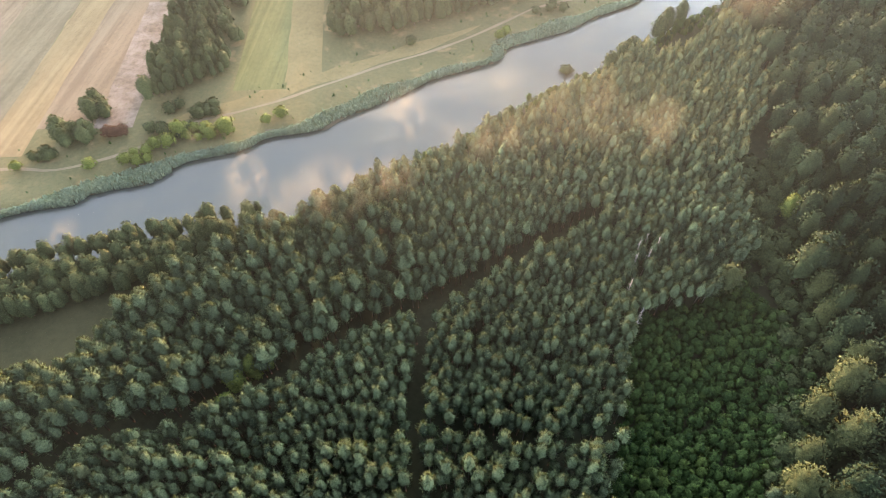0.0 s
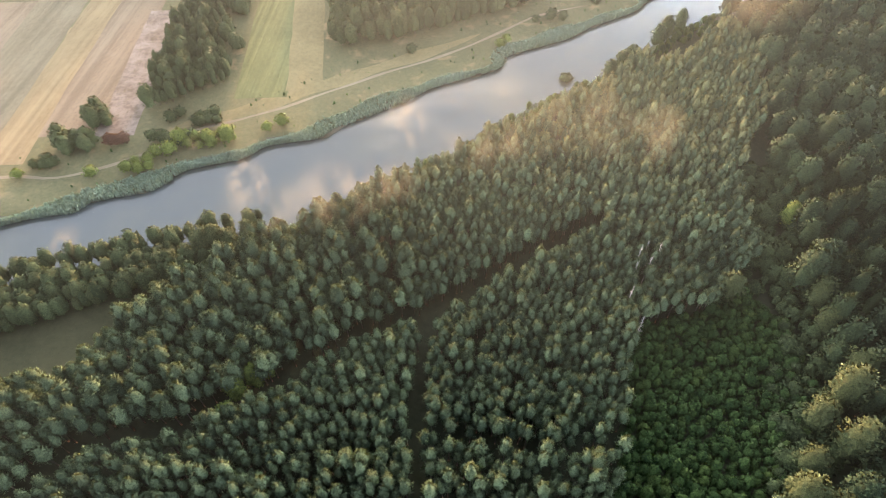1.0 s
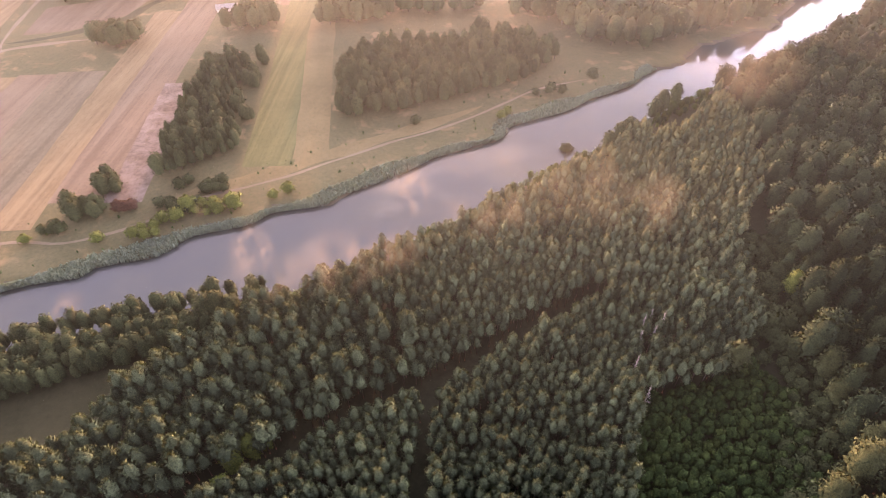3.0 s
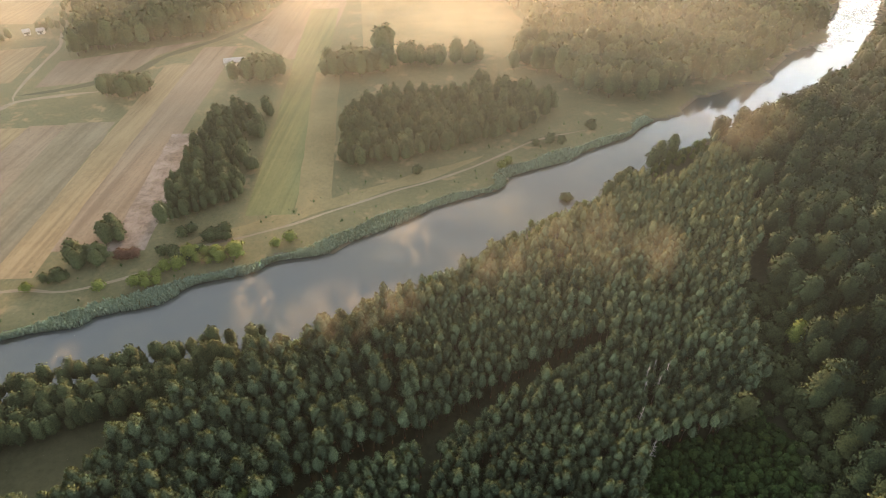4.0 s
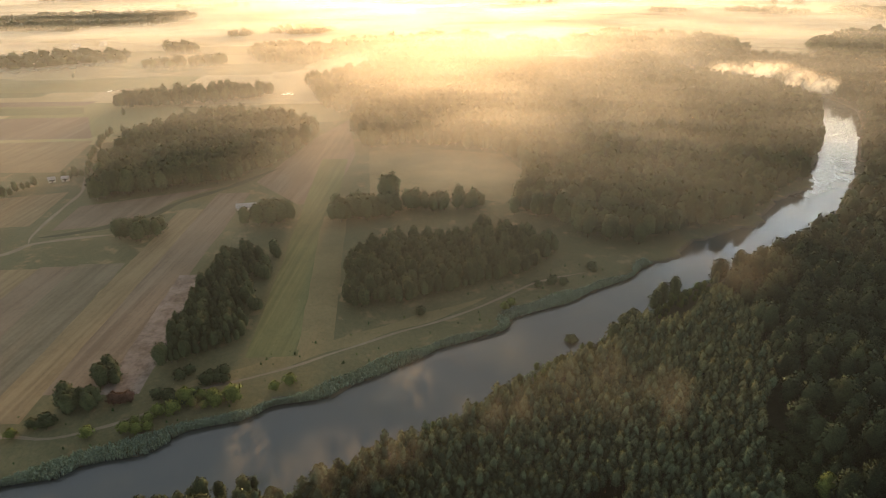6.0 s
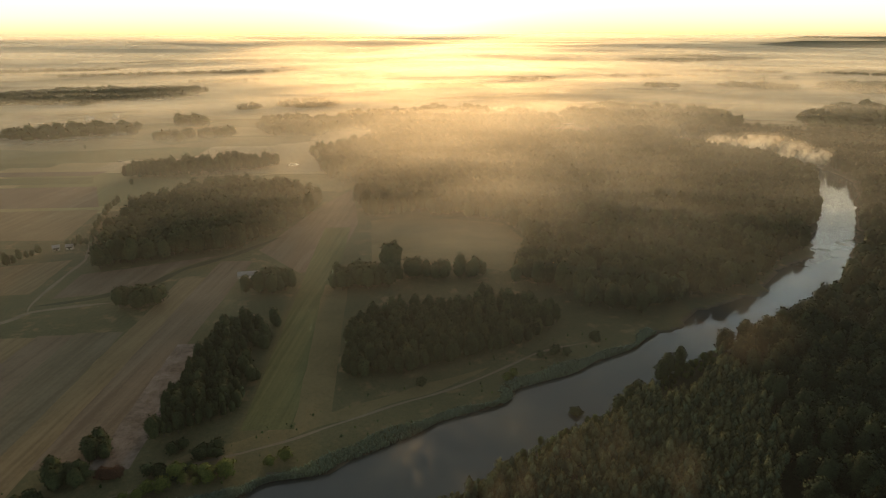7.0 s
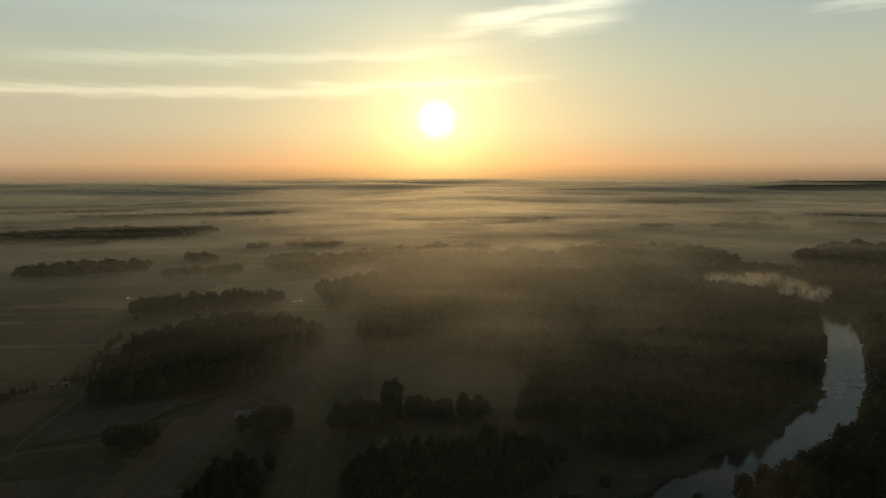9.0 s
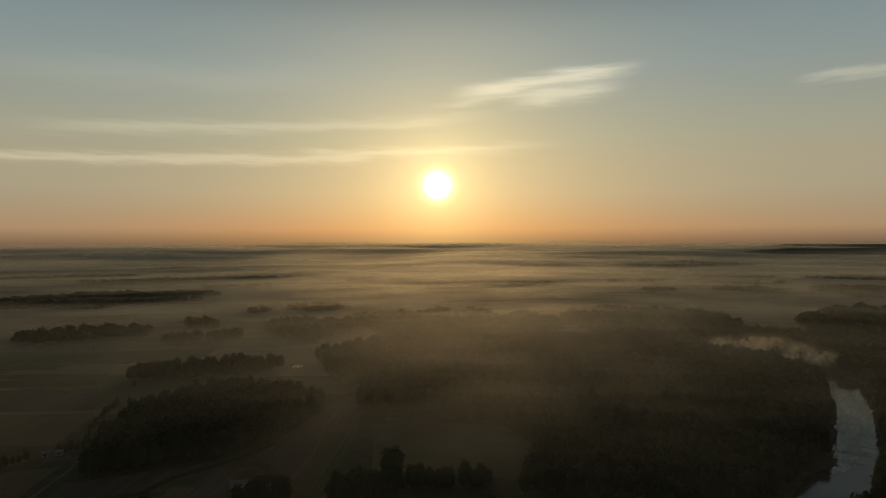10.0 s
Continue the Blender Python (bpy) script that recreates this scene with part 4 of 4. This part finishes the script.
def dead_tree(seed):
    """A bare dead conifer: a tapering stem with short drooping boughs."""
    r = np.random.RandomState(seed)
    root = tagged(new("dead_tree"), "bare grey dead conifer among the pines", "tree", "dead conifers")
    for name, n in (("trunk", 1), ("branches", 34)):
        bm = bmesh.new()
        for i in range(n):
            if name == "trunk":
                a, b, ra, rb = Vector((0, 0, -0.3)), Vector((0.2, 0.1, 12.5)), 0.17, 0.03
            else:
                z, t = 4 + 8 * i / n, r.uniform(0, 6.28)
                q = 1.7 * (1 - (z - 3.5) / 10)
                a, b, ra, rb = Vector((0, 0, z)), Vector((q * math.cos(t), q * math.sin(t), z + r.uniform(-0.5, 0.3))), 0.07, 0.02
            m = Matrix.Translation((a + b) / 2) @ (b - a).to_track_quat("Z", "Y").to_matrix().to_4x4()
            bmesh.ops.create_cone(bm, cap_ends=False, segments=4, radius1=ra, radius2=rb, depth=(b - a).length, matrix=m)
        me = bpy.data.meshes.new(name)
        bm.to_mesh(me)
        bm.free()
        me.materials.append(DEADWOOD)
        ob = new(name, me)
        ob.parent = root
    return root


plant([dead_tree(70), dead_tree(71)], [(44, 82), (46.5, 104), (49, 103), (52, 106), (47, 99), (51, 100), (54, 103), (43, 90)], 63, 0.85, 1.1)

# ---- hedges and buildings on the far bank ----
hedge = [tree_thing("broadleaf_tree", MIDTREES[i], BROAD, "dark hedgerow tree beside a field lane", "tree", 0.1 * i, "hedgerow trees") for i in range(3)]
plant(hedge, [(-300, 340), (-292, 348), (-286, 353), (-279, 358), (-273, 366), (-268, 374), (-266, 384), (-263, 392), (-250, 404), (-244, 408), (-238, 412), (-241, 424), (-247, 431), (-252, 446), (-256, 462), (-261, 480), (-266, 500), (-268, 518), (-262, 526), (-286, 586), (-432, 789), (-296, 345), (-289, 351), (-283, 356), (-276, 362), (-270, 370), (-268, 380), (-265, 388), (-247, 406), (-241, 410), (-254, 454), (-264, 490), (-267, 509)], 64, 0.5, 0.85)


def house(x, y, w, d, h, turn, wall_mat, roof_mat, label):
    """A small gabled building: walls, two roof slopes, a door and windows."""
    root = tagged(new("house"), label, "house")

    def piece(name, v, f, mat):
        ob = new(name, mesh_from(name, v, f, [mat]))
        ob.parent = root
        return ob
    a, b, r = w / 2, d / 2, h + d * 0.35
    piece("wall", [(-a, -b, 0), (a, -b, 0), (a, b, 0), (-a, b, 0), (-a, -b, h), (a, -b, h), (a, b, h), (-a, b, h), (-a, 0, r), (a, 0, r)],
          [(0, 1, 5, 4), (2, 3, 7, 6), (1, 2, 6, 9, 5), (3, 0, 4, 8, 7)], wall_mat)
    for sgn in (-1, 1):
        e = [(-a - 0.4, sgn * (b + 0.5), h - 0.3), (a + 0.4, sgn * (b + 0.5), h - 0.3), (a + 0.4, 0, r + 0.05), (-a - 0.4, 0, r + 0.05)]
        piece("roof", e + [(p, q, s + 0.2) for p, q, s in e], [(0, 1, 2, 3), (4, 5, 6, 7), (0, 1, 5, 4), (1, 2, 6, 5), (2, 3, 7, 6), (3, 0, 4, 7)], roof_mat)
    for cx, ww, z0, z1, name in ((-a * 0.55, 1.1, 1.0, 2.2, "window"), (a * 0.55, 1.1, 1.0, 2.2, "window"), (0, 1.0, 0.05, 2.1, "door")):
        o = [(cx - ww / 2, -b - 0.04, z0), (cx + ww / 2, -b - 0.04, z0), (cx + ww / 2, -b - 0.04, z1), (cx - ww / 2, -b - 0.04, z1)]
        piece(name, o + [(p, q + 0.03, s) for p, q, s in o], [(0, 1, 2, 3), (4, 5, 6, 7), (0, 1, 5, 4), (1, 2, 6, 5), (2, 3, 7, 6), (3, 0, 4, 7)], GLASSDARK)
    root.matrix_basis = pose(x, y, GROUND_Z, 0, 0, turn)
    return root


PLASTER = plain("pale_plaster", (0.45, 0.42, 0.37), (0.6, 0.57, 0.51), 0.8)
SHEETROOF = plain("pale_sheet_roof", (0.26, 0.25, 0.235), (0.36, 0.35, 0.33), 0.6, 0.7, 0.0)
TILEROOF = plain("tile_roof", (0.16, 0.07, 0.05), (0.26, 0.12, 0.08), 0.9)
GLASSDARK = plain("dark_opening", (0.02, 0.02, 0.022), (0.05, 0.05, 0.05), 1.0, 0.2)
house(-113, 344, 11, 4.5, 2.2, 8, PLASTER, SHEETROOF, "low pale shed with a sheet metal roof beside a copse")
house(-256, 400, 4, 3.5, 2.3, 30, PLASTER, SHEETROOF, "small white house in a hedge by a lane")
house(-248, 402, 4, 3, 2.3, 10, PLASTER, SHEETROOF, "small white shed in a hedge by a lane")
vr = np.random.RandomState(8)
for i in range(14):
    house(-650 + vr.uniform(-110, 150), 1010 + vr.uniform(-40, 90), vr.uniform(9, 14), 8, 4.0, vr.uniform(0, 180), PLASTER, (TILEROOF, SHEETROOF)[i % 3 == 0], "village house with a gabled roof among trees")

# ---- mist ----
def rings(name, z, mat, label, r0=40.0, x0=0.0, y0=0.0, r1=4880.0):
    rad = np.geomspace(r0, r1, 26)
    a = np.linspace(0, 2 * np.pi, 73)[:-1]
    v = np.array([(x0 + r * math.sin(t), y0 + r * math.cos(t)) for r in rad for t in a])
    vz = z + bowl(v[:, 0], v[:, 1])
    n = len(a)
    f = np.array([(i * n + j, i * n + (j + 1) % n, (i + 1) * n + (j + 1) % n, (i + 1) * n + j) for i in range(len(rad) - 1) for j in range(n)])
    return tagged(new(name, mesh_from(name, np.column_stack([v, vz]), f, [mat], smooth_faces=True)), label, "mist", kind="stuff")


def low_mist(seed, amount, lo, hi, d0=150, d1=1300):
    def alpha(nt, pos):
        far = smooth(nt, nt_node(nt, "ShaderNodeVectorMath", {0: pos}, operation="LENGTH").outputs["Value"], d0, d1)
        n = noise_tex(nt, scaled(nt, pos, (0.45, 1.0, 1.0), (seed * 31.0, seed * 17.0, 0)), 0.0032, 4.0, 0.55)
        n = mth(nt, "ADD", n, mth(nt, "MULTIPLY", smooth(nt, nt_node(nt, "ShaderNodeVectorMath", {0: pos}, operation="LENGTH").outputs["Value"], 1800, 4500), 0.3))
        return mth(nt, "MULTIPLY", mth(nt, "MULTIPLY", smooth(nt, n, lo, hi), far), amount)
    return alpha


def high_haze(nt, pos):
    """Density by distance across the valley; raised towards the sunrise to put the sun's glow into it."""
    r = nt_node(nt, "ShaderNodeVectorMath", {0: pos}, operation="LENGTH").outputs["Value"]
    ramp = nt.nodes.new("ShaderNodeValToRGB")
    nt.links.new(mth(nt, "DIVIDE", r, 5000.0, clamp=True), ramp.inputs[0])
    el_ = ramp.color_ramp.elements
    el_[0].position, el_[0].color, el_[1].position, el_[1].color = 0.012, (0.0, 0.0, 0.0, 1), 0.97, (0.4, 0.4, 0.4, 1)
    for p, c in ((0.033, 0.035), (0.055, 0.055), (0.085, 0.06), (0.13, 0.06), (0.2, 0.07), (0.3, 0.12), (0.5, 0.2)):
        el_.new(p).color = (c, c, c, 1)
    x, y, z = nt_node(nt, "ShaderNodeSeparateXYZ", {0: pos}).outputs
    az = mth(nt, "MULTIPLY", mth(nt, "SUBTRACT", mth(nt, "ARCTAN2", x, y), 0.10), 2.0)
    g = mth(nt, "ADD", 0.4, mth(nt, "MULTIPLY", mth(nt, "EXPONENT", mth(nt, "MULTIPLY", mth(nt, "MULTIPLY", az, az), -1.0)), 0.75))
    n = noise_tex(nt, scaled(nt, pos, (0.6, 1.0, 1.0)), 0.006, 5.0, 0.6)
    return mth(nt, "MULTIPLY", mth(nt, "MULTIPLY", mth(nt, "ADD", 0.3, mth(nt, "MULTIPLY", n, 1.4)), g), ramp.outputs[0], clamp=True)


rings("mist_layer", GROUND_Z + 7.0, mist_material("mist", low_mist(1, 0.85, 0.2, 0.75, 520, 1400), 0.5, 0.9, 0.15), "low sheet of morning mist over the fields", 190.0)
rings("haze_layer", 23.0, mist_material("haze", high_haze, 0.5, 0.85, 0.12), "thin high morning haze over the valley", 50.0)


def mist_bank(y, height, amount, seed):
    """A long bank of mist standing across the valley, soft at its foot and its top, lit through by the low sun."""
    r = np.random.RandomState(seed)
    arc = np.linspace(-0.82, 0.82, 60)
    ph = r.uniform(0, 6.28, 3)
    q = y * (1 + 0.02 * np.sin(arc * 6 + ph[0]) + 0.012 * np.sin(arc * 15 + ph[1]))
    xs, yy, half = q * np.sin(arc), q * np.cos(arc), 0.85 * y + 60
    zb = bowl(xs, yy) + GROUND_Z - 1.0
    height = np.minimum(height, np.maximum(EYE_Z - zb + 8.0, 8.0))
    hh = height * (0.85 + 0.3 * np.sin(xs / half * 7 + ph[2]) + 0.15 * np.sin(xs / half * 19 + ph[0]))
    rows = 6
    v = np.vstack([np.column_stack([xs, yy, zb + hh * q / rows]) for q in range(rows + 1)])
    up = np.repeat(np.arange(rows + 1) / rows, len(xs))
    k = len(xs)
    f = np.array([(q * k + i, q * k + i + 1, (q + 1) * k + i + 1, (q + 1) * k + i) for q in range(rows) for i in range(k - 1)])

    def alpha(nt, pos):
        t = nt_node(nt, "ShaderNodeAttribute", attribute_name="tint").outputs["Fac"]
        w = smooth(nt, t, 1.0, 0.3) if y < 1000 else mth(nt, "MULTIPLY", smooth(nt, t, 0.0, 0.4 if y < 2000 else 0.2), smooth(nt, t, 1.0, 0.5))
        x, py, z = nt_node(nt, "ShaderNodeSeparateXYZ", {0: pos}).outputs
        n = noise_tex(nt, scaled(nt, pos, (1.0, 0.3, 5.0 if y > 1000 else 1.2), (seed * 7.3 if y > 1000 else 3.0, 0, 0)), 6.0 / (300 + y if y > 1000 else 900), 5.0, 0.6)
        near = y < 1000
        # sun's glow in the air put into the density: banks thicken near its bearing
        az = mth(nt, "MULTIPLY", mth(nt, "SUBTRACT", mth(nt, "DIVIDE", x, y), 0.13 if near else 0.14), 2.3 if near else 1.9)
        low = 0.12 if near else (0.25 if y < 2500 else 0.6)
        g = mth(nt, "ADD", low, mth(nt, "MULTIPLY", mth(nt, "EXPONENT", mth(nt, "MULTIPLY", mth(nt, "MULTIPLY", az, az), -1.0)), 1.1 - low))
        return mth(nt, "MULTIPLY", mth(nt, "MULTIPLY", mth(nt, "MULTIPLY", w, smooth(nt, n, -0.1 if y < 1000 else (0.22 if y < 2500 else 0.0), 0.9 if y < 1000 else (0.7 if y < 2500 else 0.6))), g), amount, clamp=True)
    me = mesh_from("mist_bank", v, f, [mist_material("bank_mist", alpha, 0.0, onward=0.15 if y < 1000 else (0.24 if y < 4300 else 0.0))], None, up, True)
    return tagged(new("mist_bank", me), "long bank of sunlit morning mist across the valley", "mist", kind="stuff")


yb, nb = 300.0, 0
while yb < 4400:
    mist_bank(yb, float(np.interp(yb, [300, 500, 950, 1000, 1200, 2500, 4400], [40, 60, 66, 40, 34, 40, 48])), float(np.interp(yb, [300, 450, 700, 950, 1000, 1500, 3000, 4400], [0.03, 0.09, 0.10, 0.10, 0.28, 0.34, 0.45, 0.5])), 500 + nb)
    yb, nb = yb + (22.0 if yb < 950 else 0.085 * yb), nb + 1
for yb, hb, ab in ((1150.0, 95.0, 0.2), (1600.0, 120.0, 0.24), (2300.0, 120.0, 0.26), (3200.0, 105.0, 0.3), (4200.0, 80.0, 0.3), (4600.0, 60.0, 0.5), (4780.0, 64.0, 0.5), (4860.0, 64.0, 0.5)):
    mist_bank(yb, hb, ab, int(yb))


def puff(x, y, z, rx, ry, amount, seed, name="mist_wisp", label="wisp of steam drifting over the river", turn=0.0, tilt=0.0):
    """A soft, ragged scrap of mist, level or rising slantwise."""
    def alpha(nt, pos):
        o = nt_node(nt, "ShaderNodeTexCoord").outputs["Object"]
        d = nt_node(nt, "ShaderNodeVectorMath", {0: o}, operation="LENGTH").outputs["Value"]
        n = noise_tex(nt, scaled(nt, pos, (1.0, 0.55, 1.0), (seed * 3.7, 0, 0)), (5.0 if rx < 25 else 2.6) / (rx + ry), 6.0, 0.55)
        e = mth(nt, "SUBTRACT", 1.0, smooth(nt, d, 0.0, 1.0))
        return mth(nt, "MULTIPLY", mth(nt, "MULTIPLY", e, smooth(nt, n, 0.36, 0.66)), amount * 1.5, clamp=True)
    a = np.linspace(0, 2 * np.pi, 25)[:-1]
    v = [(0, 0, 0.12)] + [(q * math.cos(t), q * math.sin(t), 0.12 * (1 - q)) for q in (0.5, 1.15) for t in a]
    f = [(0, 1 + i, 1 + (i + 1) % 24) for i in range(24)] + [(1 + i, 25 + i, 25 + (i + 1) % 24, 1 + (i + 1) % 24) for i in range(24)]
    ob = new(name, mesh_from(name, v, f, [mist_material("wisp", alpha, 0.05)], smooth_faces=True))
    ob.matrix_basis = pose(x, y, z, tilt, 0, turn) @ Matrix.Diagonal((rx, ry, 6.0, 1))
    return tagged(ob, label, "mist", kind="stuff")


for i, (x, y, rx, ry, am) in enumerate(((-64, 140, 9, 15, 0.38), (-60, 143, 5, 8, 0.3), (-13, 164, 10, 16, 0.5), (-18, 172, 12, 9, 0.25), (-111, 118, 7, 10, 0.3), (22, 185, 11, 9, 0.2), (-85, 163, 3, 5, 0.3), (6, 178, 13, 12, 0.15))):
    puff(x, y, 1.5 + 0.3 * i + 0.55 * ry, rx * 0.8, ry * 0.8, am * 0.34, i, tilt=24)
for i, (x, y, rx, ry, am) in enumerate(((-34, 122, 14, 12, 0.22), (-21, 127, 12, 9, 0.2), (10, 140, 18, 11, 0.2), (120, 220, 26, 22, 0.35), (59, 142, 22, 13, 0.2), (38, 150, 26, 18, 0.18), (-48, 118, 16, 9, 0.18))):
    puff(x, y, 15 + 0.45 * ry, rx * 1.3, ry, am * 0.24, 20 + i, label="thin sunlit mist over the tree tops", tilt=32)
for i, (x, y, rx, ry, am) in enumerate(((366, 722, 34, 16, 0.8), (386, 706, 38, 20, 1.0), (404, 682, 38, 22, 1.0), (416, 652, 34, 20, 1.0), (424, 622, 26, 14, 0.8))):
    puff(x, y, 12 + 1.0 * (i % 3), rx, ry, am, 40 + i, tilt=55, turn=-20 * i / 5, name="mist_bank", label="thick bank of mist lying on the river bend")


# ---- far hill, ponds, buildings ----
def build_hill():
    n, k = 60, 16
    v, f = [], []
    r = np.random.RandomState(9)
    bumps = np.interp(np.arange(n), np.arange(0, n, 5), r.uniform(0, 9, 12))
    for i in range(n):
        az = radians(28 + 26 * i / (n - 1))
        rise = min(1.0, i / 10)
        for j in range(k):
            q = 3900 + 900 * j / (k - 1)
            b = float(bowl(np.array(q), np.array(0.0)))
            v.append((q * math.sin(az), q * math.cos(az), b - 1 + (34 + bumps[i]) * rise * math.sin(math.pi * j / (k - 1)) ** 0.8))
    f = [(i * k + j, (i + 1) * k + j, (i + 1) * k + j + 1, i * k + j + 1) for i in range(n - 1) for j in range(k - 1)]
    me = mesh_from("distant_hill", v, f, [BROAD], None, np.zeros(len(v)), True)
    tagged(new("distant_hill", me), "long dark wooded hill on the skyline", "hill", kind="structure")


build_hill()
for x, y, rx, ry in ((-148, 678, 6, 9), (222, 980, 9, 12), (-351, 706, 3, 5), (640, 1180, 10, 12), (760, 2150, 26, 30), (60, 1760, 26, 30)):
    o = [(x + rx * math.cos(t) * (1 + 0.25 * math.sin(3 * t + x)), y + ry * math.sin(t) * (1 + 0.2 * math.cos(2 * t))) for t in np.linspace(0, 2 * np.pi, 21)[:-1]]
    sheet("pond", o, GROUND_Z + 0.05, WATER, "small bright pond among the woods", "pond")
